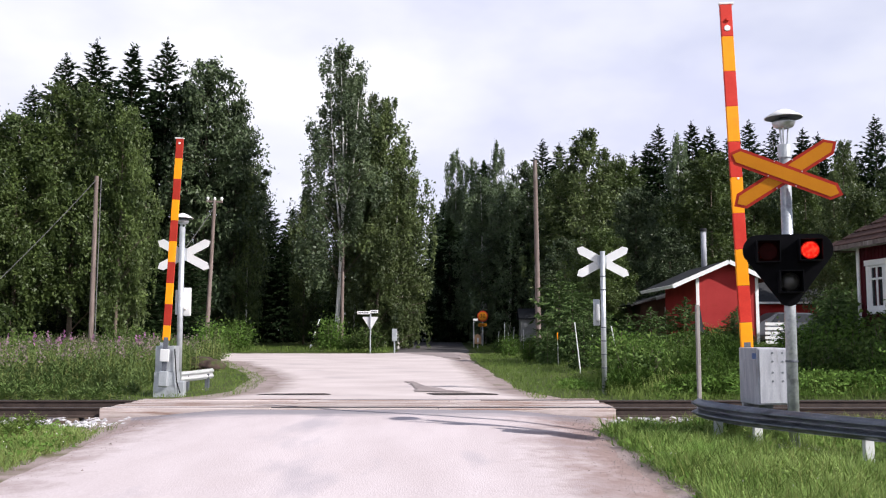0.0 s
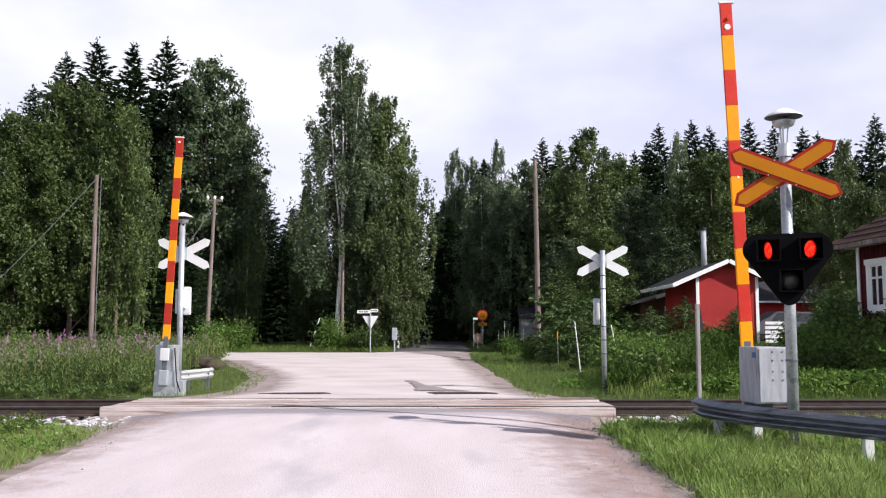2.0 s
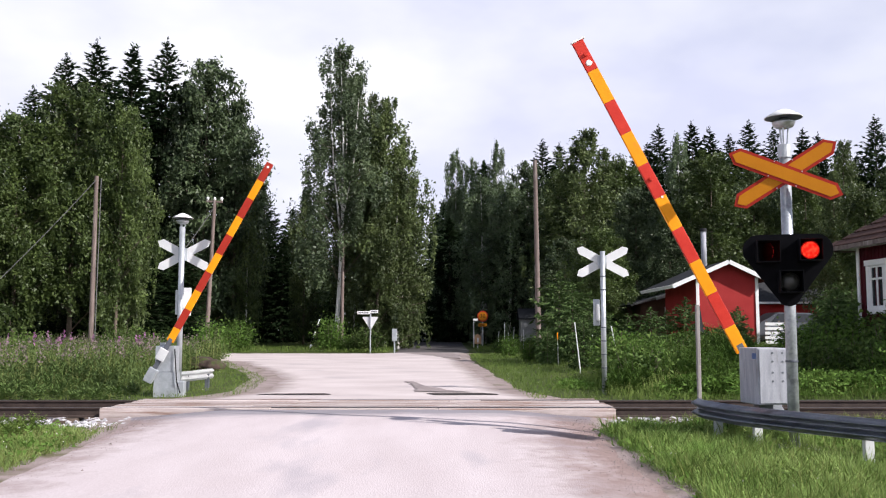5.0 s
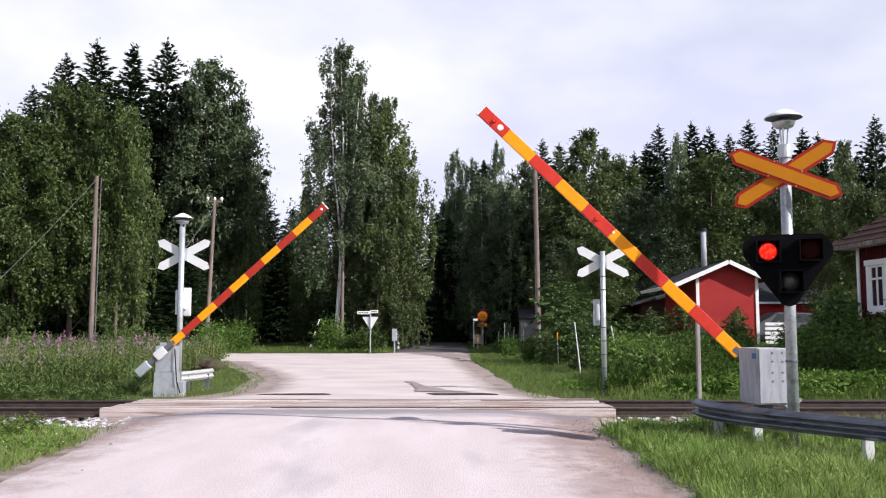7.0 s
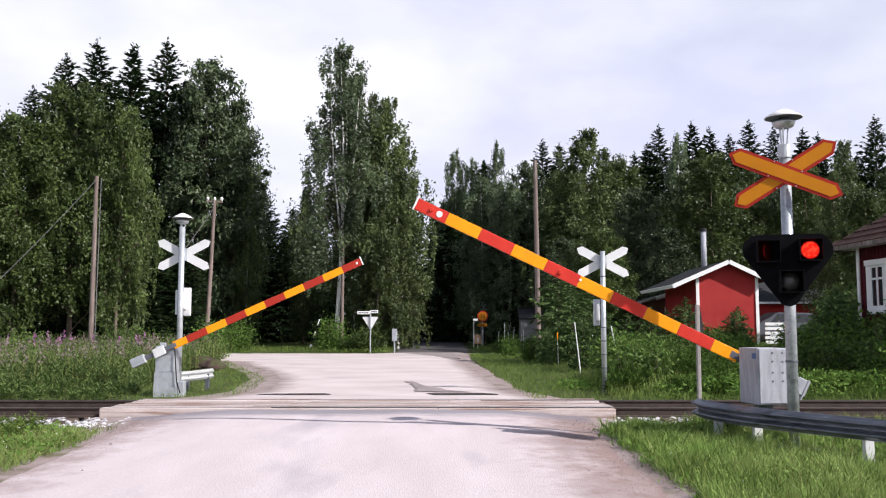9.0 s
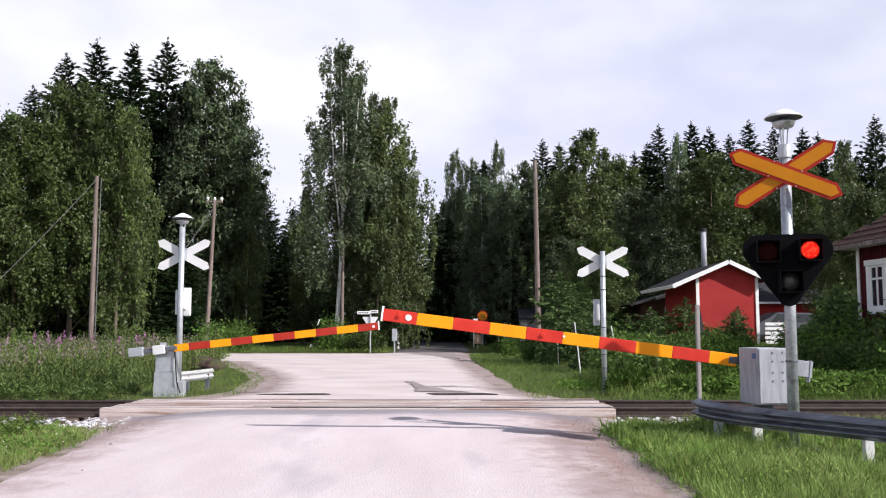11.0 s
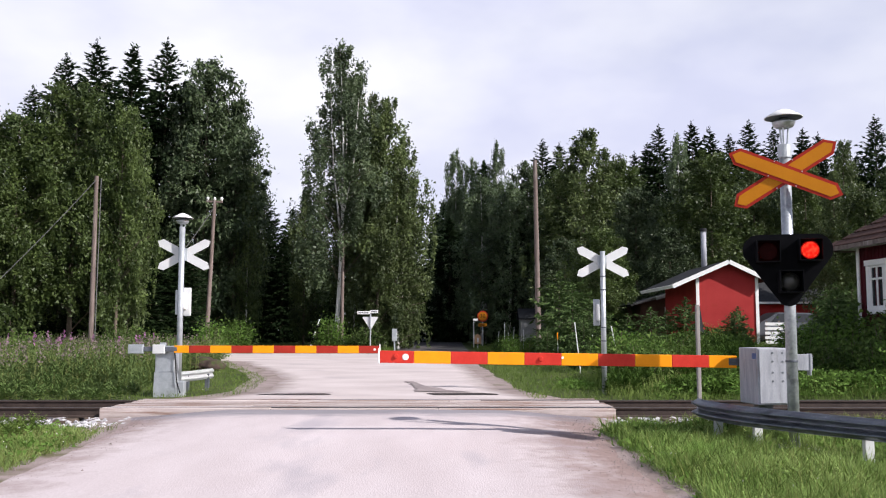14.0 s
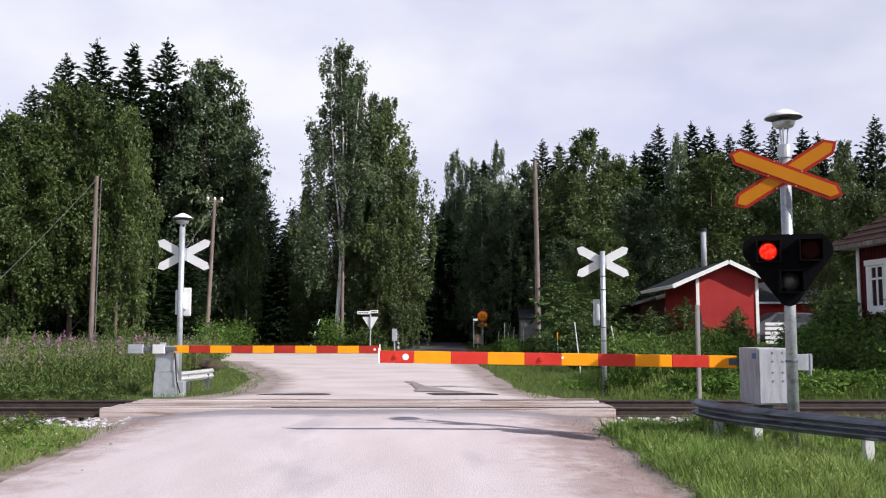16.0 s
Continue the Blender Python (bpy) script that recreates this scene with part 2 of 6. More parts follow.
WHITE = mat("white_paint", (0.72, 0.72, 0.72), (0.82, 0.82, 0.80), 0.6, 0, 4, 0.05, 40, (0.5, 0.49, 0.46), 2.5, 0.66)
BACKPLATE = mat("grey_white_sign_back", (0.60, 0.61, 0.62), (0.72, 0.72, 0.72), 0.5, 0.1, 3, 0.03, 40, (0.45, 0.45, 0.44), 3, 0.64)
ZINC = mat("galvanised_steel", (0.40, 0.43, 0.46), (0.56, 0.58, 0.61), 0.48, 0.6, 8, 0.05, 40, (0.30, 0.31, 0.32), 3, 0.6)
MASTZINC = mat("mottled_mast_steel", (0.26, 0.28, 0.31), (0.52, 0.55, 0.58), 0.42, 0.55, 7, 0.08, 30, (0.16, 0.17, 0.18), 4, 0.56)
ALU = mat("streaked_aluminium", (0.24, 0.25, 0.28), (0.40, 0.41, 0.455), 0.5, 0.0, 4, 0.03, 60, (0.16, 0.15, 0.155), 2.4, 0.60, stretch=(3.5, 3.5, 0.55))
DARKSTEEL = mat("dark_weathered_steel", (0.09, 0.10, 0.12), (0.17, 0.18, 0.21), 0.5, 0.5, 6, 0.06, 50)
RAILSTEEL = mat("dull_rail_steel", (0.21, 0.225, 0.27), (0.35, 0.365, 0.42), 0.33, 0.75, 5, 0.06, 50, (0.09, 0.09, 0.10), 2.2, 0.58)
GREYWOOD = mat("silver_grey_wood", (0.24, 0.22, 0.205), (0.38, 0.35, 0.33), 0.9, 0, 4, 0.3, 40, (0.12, 0.11, 0.10), 2.5, 0.6, stretch=(3, 3, 0.3))
BLACK = mat("black_signal_board", (0.004, 0.004, 0.005), (0.008, 0.008, 0.010), 0.6, 0, 6, 0.03, 50)
LENS_OFF = mat("dark_red_lens", (0.018, 0.001, 0.001), (0.030, 0.002, 0.002), 0.5, 0, 20, 0, 80)
LENS_CLEAR = mat("clear_grey_lens", (0.025, 0.025, 0.022), (0.05, 0.05, 0.044), 0.3, 0, 20, 0.1, 80)
RUSTY = mat("rusty_rail", (0.03, 0.02, 0.017), (0.065, 0.045, 0.038), 0.8, 0.2, 6, 0.2, 50)
POLISHED = mat("worn_rail_head", (0.09, 0.08, 0.08), (0.15, 0.135, 0.13), 0.45, 0.7, 6, 0.03, 50)
SLEEPER = mat("dark_timber_sleeper", (0.06, 0.045, 0.035), (0.12, 0.09, 0.07), 0.95, 0, 5, 0.5, 40, stretch=(3, 0.5, 3))
PLANK = mat("dusty_deck_plank", (0.33, 0.265, 0.245), (0.56, 0.49, 0.475), 0.95, 0, 2.2, 0.5, 40, (0.22, 0.135, 0.10), 1.6, 0.50, stretch=(0.35, 5, 5), island=0.28)
PEBBLE = mat("brown_pebbles", (0.19, 0.15, 0.14), (0.40, 0.34, 0.33), 0.9, 0, 4, 0.2, 40, island=0.35)
STONE = mat("ballast_stone", (0.34, 0.33, 0.35), (0.60, 0.58, 0.60), 0.9, 0, 4, 0.3, 40, island=0.45)
ROCK = mat("brown_earth_and_rock", (0.035, 0.025, 0.02), (0.085, 0.058, 0.05), 0.95, 0, 4, 0.8, 25, (0.05, 0.07, 0.02), 3.0, 0.52)
CONCRETE = mat("weathered_concrete", (0.20, 0.20, 0.19), (0.30, 0.30, 0.29), 0.9, 0, 4, 0.3, 40, (0.22, 0.22, 0.20), 2, 0.6)
POLEWOOD = mat("weathered_pole_wood", (0.10, 0.075, 0.065), (0.25, 0.20, 0.18), 0.9, 0, 4, 0.3, 40, (0.34, 0.30, 0.28), 2.0, 0.58, stretch=(3, 3, 0.3))
RED_WALL = mat("red_ochre_boards", (0.29, 0.024, 0.024), (0.36, 0.036, 0.034), 0.85, 0, 1.2, 0.15, 40, (0.28, 0.03, 0.022), 1.5, 0.62)
BROWN_WALL = mat("brown_boards", (0.075, 0.038, 0.026), (0.13, 0.07, 0.05), 0.85, 0, 2, 0.15, 40)
DARKRED_WALL = mat("dark_red_boards", (0.055, 0.005, 0.010), (0.085, 0.008, 0.014), 0.8, 0, 2, 0.15, 40)
ROOF_FELT = mat("black_roof_felt", (0.02, 0.021, 0.024), (0.045, 0.046, 0.05), 0.85, 0, 3, 0.2, 50)
ROOF_TILE = mat("brown_clay_tile", (0.05, 0.027, 0.023), (0.095, 0.050, 0.040), 0.9, 0, 3, 0.2, 40, (0.09, 0.06, 0.05), 2.0, 0.6, island=0.3)
GLASS_DARK = mat("window_glass", (0.02, 0.024, 0.03), (0.03, 0.034, 0.04), 0.06, 0, 2, 0, 20)
CAR_GREY = mat("grey_car_paint", (0.10, 0.11, 0.13), (0.13, 0.14, 0.16), 0.3, 0.4, 3, 0, 30)
TAN = mat("faded_tan_paint", (0.42, 0.24, 0.12), (0.55, 0.34, 0.19), 0.7, 0, 5, 0.1, 40, (0.6, 0.5, 0.4), 4, 0.6)
PLATE_BLUE = mat("faded_blue_plate", (0.05, 0.09, 0.22), (0.10, 0.16, 0.32), 0.5, 0, 20, 0, 60)
RUBBER = mat("black_rubber", (0.015, 0.015, 0.015), (0.03, 0.03, 0.03), 0.8, 0, 8, 0.1, 60)
BLACK.node_tree.nodes["Principled BSDF"].inputs["Specular IOR Level"].default_value = 0.03
LENS_OFF.node_tree.nodes["Principled BSDF"].inputs["Specular IOR Level"].default_value = 0.05
LAMP_RED = glow("lit_red_lens", (0.72, 0.010, 0.004), (1.0, 0.055, 0.022), 1.05)
LAMP_RIM = glow("dim_red_lens_rim", (0.20, 0.003, 0.002), (0.42, 0.008, 0.004), 0.9)
CABLE = mat("dark_cable", (0.10, 0.10, 0.10), (0.16, 0.16, 0.16), 0.6, 0, 8, 0, 50)


# ---- mesh helpers ----
def part(name, bm, material, parent=None, label="", smooth=False):
    """Links a bmesh as one mesh object, under a thing or a part."""
    me = bpy.data.meshes.new(name)
    bmesh.ops.recalc_face_normals(bm, faces=bm.faces[:])
    bm.to_mesh(me)
    bm.free()
    me.materials.append(material)
    if smooth:
        me.shade_smooth()
    ob = new(name, me)
    ob.parent = parent
    return tagged(ob, label)


def thing(name, m, label, category, group="", kind=""):
    ob = new(name)
    ob.empty_display_size = 0.2
    ob.matrix_world = m
    return tagged(ob, label, category, group, kind)


def box(bm, x0, x1, y0, y1, z0, z1, bevel=0.0, m=None):
    made = bmesh.ops.create_cube(bm, size=1.0)["verts"]
    for v in made:
        v.co = Vector((x0 + (v.co.x + 0.5) * (x1 - x0), y0 + (v.co.y + 0.5) * (y1 - y0), z0 + (v.co.z + 0.5) * (z1 - z0)))
    if bevel:
        edges = list({e for v in made for e in v.link_edges})
        got = bmesh.ops.bevel(bm, geom=edges, offset=bevel, segments=2, affect="EDGES", profile=0.5)
        made = list({v for f in got["faces"] for v in f.verts} | {v for v in made if v.is_valid})
    if m:
        for v in made:
            v.co = m @ v.co
    return bm


def tube(bm, a, b, r0, r1=None, seg=10, caps=True):
    a, b = Vector(a), Vector(b)
    r1 = r0 if r1 is None else r1
    q = (b - a).to_track_quat("Z", "Y").to_matrix()
    rings = []
    for p, r in ((a, r0), (b, r1)):
        rings.append([bm.verts.new(p + q @ Vector((r * math.cos(t), r * math.sin(t), 0))) for t in (2 * math.pi * i / seg for i in range(seg))])
    for i in range(seg):
        j = (i + 1) % seg
        bm.faces.new((rings[0][i], rings[0][j], rings[1][j], rings[1][i]))
    if caps:
        bm.faces.new(rings[0][::-1])
        bm.faces.new(rings[1])
    return bm


def prism(bm, outline, y0, y1, m=None):
    """An outline in the x-z plane, given depth from y0 to y1."""
    m = m or Matrix()
    f = [bm.verts.new(m @ Vector((x, y0, z))) for x, z in outline]
    k = [bm.verts.new(m @ Vector((x, y1, z))) for x, z in outline]
    bm.faces.new(f)
    bm.faces.new(k[::-1])
    for i in range(len(f)):
        j = (i + 1) % len(f)
        bm.faces.new((f[i], k[i], k[j], f[j]))
    return bm


def lathe(bm, profile, centre, seg=20):
    """Rings of (radius, height) about an upright axis."""
    c = Vector(centre)
    rings = [[bm.verts.new(c + Vector((r * math.cos(2 * math.pi * i / seg), r * math.sin(2 * math.pi * i / seg), h))) for i in range(seg)] for r, h in profile]
    for a, b in zip(rings, rings[1:]):
        for i in range(seg):
            j = (i + 1) % seg
            bm.faces.new((a[i], a[j], b[j], b[i]))
    bm.faces.new(rings[0][::-1])
    bm.faces.new(rings[-1])
    return bm


def B():
    return bmesh.new()


def quick_mesh(name, verts, faces, material, smooth=False):
    me = bpy.data.meshes.new(name)
    me.from_pydata(verts, [], faces)
    me.materials.append(material)
    if smooth:
        me.shade_smooth()
    return me


def card_mesh(name, corners, material):
    """Many small leaves or blades: an array (count, 3 or 4, 3) of corners, each leaf an island of its own."""
    n, k = corners.shape[:2]
    me = bpy.data.meshes.new(name)
    me.vertices.add(n * k)
    me.vertices.foreach_set("co", corners.reshape(-1).astype(np.float32))
    me.loops.add(n * k)
    me.loops.foreach_set("vertex_index", np.arange(n * k, dtype=np.int32))
    me.polygons.add(n)
    me.polygons.foreach_set("loop_start", np.arange(0, n * k, k, dtype=np.int32))
    me.update(calc_edges=True)
    me.materials.append(material)
    return me


def ease(a, b, x):
    t = min(1.0, max(0.0, (x - a) / (b - a)))
    return t * t * (3 - 2 * t)


def ground_z(x, y):
    """The lie of the land."""
    z = -0.06 - 0.12 * (1 - ease(2, 12, y))
    z -= 0.10 * ease(3.6, 5.5, x) * (1 - ease(11.0, 14.0, y))
    z -= 0.06 * ease(13.2, 14.2, y) * (1 - ease(18.3, 19.3, y)) * (ease(2.4, 3.2, x) + ease(5.4, 6.0, -x))
    z += 0.06 * ease(17.5, 21, y)
    z += 0.22 * ease(22, 50, y) + 0.95 * ease(50, 105, y)
    bank = 0.7 * ease(20.5, 34, y) * ease(3.0, 9.0, x - 0.03 * (y - 20))
    z += 0.12 * ease(3.0, 3.7, x) * (1 - ease(6.0, 8.0, x)) * ease(0.1, 0.6, y - 10.4 + 1.3 * (x - 4.05)) * (1 - ease(12.3, 13.6, y))
    return z + bank + 0.5 * ease(60, 200, y)


# ---- ground, roads ----
def axis(near, step, far, grow):
    v, s = [0.0], step
    while v[-1] < far:
        s = step if v[-1] < near else s * grow
        v.append(v[-1] + s)
    return v


def build_ground():
    xs = axis(26, 0.6, 2500, 1.25)
    xs = [-x for x in xs[:0:-1]] + xs
    ys = [-y for y in axis(4, 1.5, 400, 1.5)[:0:-1]] + axis(60, 0.6, 3200, 1.25)
    verts = [(x, y, ground_z(x, y) - 0.02) for y in ys for x in xs]
    w = len(xs)
    faces = [(j * w + i, j * w + i + 1, (j + 1) * w + i + 1, (j + 1) * w + i) for j in range(len(ys) - 1) for i in range(w - 1)]
    tagged(new("ground", quick_mesh("ground", verts, faces, SOIL, True)), "green meadow and forest floor reaching the horizon", "ground", kind="structure")


def lerp_rows(rows, y):
    for a, b in zip(rows, rows[1:]):
        if a[0] <= y <= b[0]:
            t = (y - a[0]) / (b[0] - a[0])
            t = t * t * (3 - 2 * t) if len(a) > 3 else t
            return a[1] + t * (b[1] - a[1]), a[2] + t * (b[2] - a[2])
    return rows[-1][1:3]


def strip(name, rows, y0, y1, step, lift, material, across=24, ramp=None, swap=False, ragged=0.07):
    """A road as a sheet between two ragged edges; swap turns it to run along x."""
    verts, faces, inward = [], [], []
    count = int((y1 - y0) / step) + 1
    for j in range(count):
        y = y0 + (y1 - y0) * j / (count - 1)
        lo, hi = lerp_rows(rows, y)
        lo += ragged * (1.6 * noise.noise(Vector((y * 0.7, 3.1, 0))) + noise.noise(Vector((y * 2.7, 8.1, 0))))
        hi += ragged * (1.6 * noise.noise(Vector((y * 0.7, 9.7, 0))) + noise.noise(Vector((y * 2.7, 1.1, 0))))
        for i in range(across + 1):
            s = i / across
            x = lo + (hi - lo) * s
            px, py = (y, x) if swap else (x, y)
            edge = min(1.0, 8 * min(s, 1 - s)) ** 0.5
            z = ground_z(px, py) + lift * edge - 0.004 * (1 - edge) + 0.008 * noise.noise(Vector((px, py, 5)))
            if ramp:
                z += ramp(px, py)
            verts.append((px, py, z))
            inward.append(min(s, 1 - s) * (hi - lo))
    w = across + 1
    for j in range(count - 1):
        for i in range(across):
            a = j * w + i
            faces.append((a, a + 1, a + w + 1, a + w))
    me = quick_mesh(name, verts, faces, material, True)
    me.attributes.new("edge_distance", "FLOAT", "POINT").data.foreach_set("value", inward)
    return me


def up_to_deck(x, y):
    low = 1 - 0.85 * max(ease(0.6, 2.5, x), ease(3.2, 5.2, -x)) if y < 16 else 1.0
    return 0.12 * low * ease(9.0, 14.9, y) if y < 16 else 0.09 * (1 - ease(17.2, 20.5, y))


def build_roads():
    near = [(-30, -4.3, 2.1), (8, -4.35, 2.12), (10.5, -4.5, 2.1), (13, -4.75, 2.3), (14.2, -5.0, 2.45), (15.0, -5.2, 2.6)]
    tagged(new("road", strip("road", near, -25, 14.98, 0.25, 0.035, GRAVEL_NEAR, 30, up_to_deck)), "pale dusty gravel road up to the crossing", "road", kind="structure")
    wide = [(a, b - 0.45, c + 0.35) for a, b, c in near]
    tagged(new("road_shoulder", strip("road_shoulder", wide, -25, 14.9, 0.2, 0.012, SHOULDER, 40, up_to_deck, ragged=0.13)), "brown gravel shoulder at the road edge", "road", kind="structure")
    far = [(17.1, -5.4, 2.4), (19.5, -4.6, 1.9), (21, -4.15, 1.5), (26, -4.75, 1.3), (30, -5.8, 1.2), (34, -7.3, 1.0), (40, -9.2, 0.8), (46, -6.0, 0.9),
           (49, -2.7, 1.25), (55, -2.7, 1.6), (75, -3.6, 1.4), (100, -4.9, -0.2), (160, -8.0, -3.4)]
    tagged(new("road_beyond", strip("road_beyond", far, 17.12, 49.2, 0.35, 0.03, GRAVEL, 30, up_to_deck, ragged=0.03)), "pale gravel junction beyond the railway", "road", kind="structure")
    wide = [(a, b - 0.75, c + 0.4) for a, b, c in far]
    tagged(new("road_shoulder_beyond", strip("road_shoulder_beyond", wide, 17.2, 49.0, 0.15, 0.010, SHOULDER, 40, up_to_deck, ragged=0.08)), "brown gravel shoulder at the junction", "road", kind="structure")
    tagged(new("forest_road", strip("forest_road", far, 49.2, 158, 1.0, 0.03, DARK_ROAD, 14)), "grey road leading into the dark forest", "road", kind="structure")
    # both dark lines paint the shadow of the drop behind the deck
    for name, rows, y0, y1, label, material in (("mud_line", [(19.3, -4.3, -2.2), (19.75, -3.9, -2.5), (20.1, -3.6, -3.0)], 19.45, 19.75, "dark line painted for the shade of the drop behind the deck", DROP_SHADE),
                                      ("mud_line", [(19.3, -0.3, 1.2), (19.8, -0.5, 1.15), (20.1, -0.5, 0.9)], 19.4, 19.95, "dark line painted for the shade of the drop behind the deck", DROP_SHADE),
                                      ("mud_patch", [(20.0, -0.75, 0.9), (21.0, -0.72, 0.15), (22.5, -0.75, -0.3), (24.6, -1.0, -0.85)], 20.3, 24.4, "dark damp patch on the gravel", MUD),
                                      ("mud_patch", [(40, 0.3, 0.8), (44, -0.6, 0.75), (47, -1.8, 0.9), (49.2, -2.7, 1.25)], 41, 49.1, "worn dark tarmac at the road mouth", MUD)):
        tagged(new(name, strip(name, rows, y0, y1, 0.12, 0.048, material, 12, up_to_deck, ragged=0.16)), label, "road", kind="structure")
    side = [(-120, 52, 62), (-30, 43.5, 50), (-13, 42.0, 48.6), (-8, 37, 49), (-4, 36, 49)]
    tagged(new("side_road", strip("side_road", side, -118, -4.0, 0.8, 0.026, GRAVEL, 12, None, True)), "pale gravel side road joining the junction", "road", kind="structure")


# ---- railway ----
def build_track():
    track = thing("railway_track", pose(0, 0, 0), "single railway track with rusty rails on sleepers and ballast", "railway track", kind="structure")
    for y in (15.28, 16.88):
        bm = B()
        prof = [(-0.075, -0.05), (0.075, -0.05), (0.07, -0.035), (0.012, -0.015), (0.012, 0.065), (0.036, 0.08), (0.036, 0.105), (-0.036, 0.105), (-0.036, 0.08), (-0.012, 0.065), (-0.012, -0.015), (-0.07, -0.035)]
        prism(bm, prof, -60, 60, pose(0, y, 0, 0, 0, -90))
        rail = part("rail", bm, RUSTY, track)
        bm = B()
        box(bm, -60, 60, y - 0.032, y + 0.032, 0.1052, 0.109)
        part("rail_head", bm, POLISHED, rail, "worn shiny running surface")
    bm = B()
    box(bm, -0.12, 0.12, 14.75, 17.4, -0.2, -0.055, 0.015)
    first = part("sleeper", bm, SLEEPER, track)
    for i in range(-36, 42):
        x = i * 0.62 + 0.04 * math.sin(i * 3.7)
        ob = first if i == -36 else new("sleeper", first.data)
        ob.parent, ob.location = track, (x, 0, 0.004 * math.sin(i * 5.1))
    rng = np.random.default_rng(5)
    verts, faces = [], []
    ico = bmesh.new()
    bmesh.ops.create_icosphere(ico, subdivisions=1, radius=1.0)
    iv = np.array([v.co[:] for v in ico.verts])
    fi = [tuple(v.index for v in f.verts) for f in ico.faces]
    ico.free()
    for k in range(5200):
        x = rng.uniform(-24, 26)
        y = rng.choice([rng.uniform(13.5, 15.2), rng.uniform(15.2, 17.0), rng.uniform(17.0, 18.3)], p=[0.7, 0.2, 0.1])
        if -4.85 < x < 2.6 or (-5.7 < x < 2.9 and y > 14.93):
            continue
        r = rng.uniform(0.022, 0.055)
        z = max(-0.11 + rng.uniform(-0.01, 0.05) - 0.08 * max(0, 14.6 - y), ground_z(x, y) + 0.012 if -6.6 < x < 3.4 else -1)
        o = len(verts)
        pts = iv * (r * rng.uniform(0.6, 1.2, (12, 1))) * np.array([1.2, 1, 0.8]) + (x, y, z)
        verts += pts.tolist()
        faces += [tuple(o + q for q in f) for f in fi]
    gravel = new("ballast_gravel", quick_mesh("ballast_gravel", verts, faces, STONE))
    tagged(gravel, "light grey crushed stone ballast beside the rails", "gravel", kind="stuff")
    bm = B()
    prism(bm, [(13.7, -0.3), (14.4, -0.12), (17.7, -0.12), (18.5, -0.3)], -60, 60, pose(0, 0, 0, 0, 0, 90) @ Matrix.Diagonal((1, -1, 1, 1)))
    tagged(part("ballast_bed", bm, STONE), "bed of grey crushed stone under the track", "gravel", kind="structure")


def build_deck():
    deck = thing("crossing_deck", pose(0, 0, 0), "weathered timber plank deck over the rails, dusty and pale", "crossing deck")
    rng = random.Random(3)
    rows = [(15.0, 15.2), (15.36, 15.58), (15.585, 15.80), (15.805, 16.02), (16.025, 16.24), (16.245, 16.46), (16.465, 16.68), (16.685, 16.80), (16.96, 17.14)]
    for k, (y0, y1) in enumerate(rows):
        cuts = [-5.62 + rng.uniform(-0.04, 0.04), -2.9 + rng.uniform(-0.7, 0.7), 0.1 + rng.uniform(-0.7, 0.7), 2.84 + rng.uniform(-0.05, 0.03)]
        for x0, x1 in zip(cuts, cuts[1:]):
            bm = B()
            z = 0.115 + rng.uniform(-0.008, 0.008)
            box(bm, x0 + 0.004, x1 - 0.004, y0 + 0.008, y1 - 0.008, z - (0.20 if k in (0, 8) else 0.12), z, 0.012)
            part("plank", bm, PLANK, deck)
    for y in (15.28, 16.88):
        bm = B()
        box(bm, -5.6, 2.8, y - 0.03, y + 0.03, 0.11, 0.118, 0.003)
        part("rail_groove", bm, DARKSTEEL, deck, "steel rail head let into the deck")


build_ground()
build_roads()
build_track()
build_deck()

# ---- crossing equipment ----
def build_boom(parent, pivot, s, lens, red):
    """The boom lies along local x (s = 1 or -1) from its pivot; it turns on the y axis."""
    bm = B()
    box(bm, min(s * -0.5, s * 0.26), max(s * -0.5, s * 0.26), -0.025, 0.025, -0.05, 0.05, 0.008)
    box(bm, min(s * 0.2, s * lens), max(s * 0.2, s * lens), -0.018, 0.018, -0.07, 0.07, 0.006)
    boom = part("boom", bm, DARKSTEEL, parent, "striped red and orange barrier boom")
    boom.location = pivot
    bounds = [0.15 if s < 0 else 0.19] + [0.51 + (lens - 0.95) / 8 * i for i in range(9)] + [lens]
    for i, (a, b) in enumerate(zip(bounds, bounds[1:])):
        bm = B()
        box(bm, min(s * (a + 0.001), s * (b - 0.001)), max(s * (a + 0.001), s * (b - 0.001)), -0.024, 0.024, -0.079, 0.079, 0.006)
        part("stripe", bm, PAINT_ORANGE if i % 2 == 0 else red, boom, "orange reflective stripe" if i % 2 == 0 else "red reflective stripe")
    bm = B()
    box(bm, min(s * lens, s * (lens + 0.025)), max(s * lens, s * (lens + 0.025)), -0.03, 0.03, -0.09, 0.11, 0.006)
    part("end_cap", bm, WHITE, boom, "white end cap")
    fittings = ((lens - 0.10, 0.0, 0.03, WHITE, "reflector"),) if s > 0 else ((lens - 0.33, 0.0, 0.045, WHITE, "reflector"), (lens - 0.21, 0.012, 0.03, PAINT_RED, "boom_lamp"), (lens - 2.08, 0.0, 0.032, PAINT_RED, "boom_lamp"), (lens - 2.36, 0.02, 0.018, WHITE, "reflector"))
    for r, zz, rad, material, name in fittings:
        bm = B()
        tube(bm, (s * r, -0.05 if name == "boom_lamp" else -0.032, zz), (s * r, -0.022, zz), rad * 0.8, rad, 14)
        part(name, bm, material, boom, "small red warning lamp" if name == "boom_lamp" else "round white reflector")
    return boom


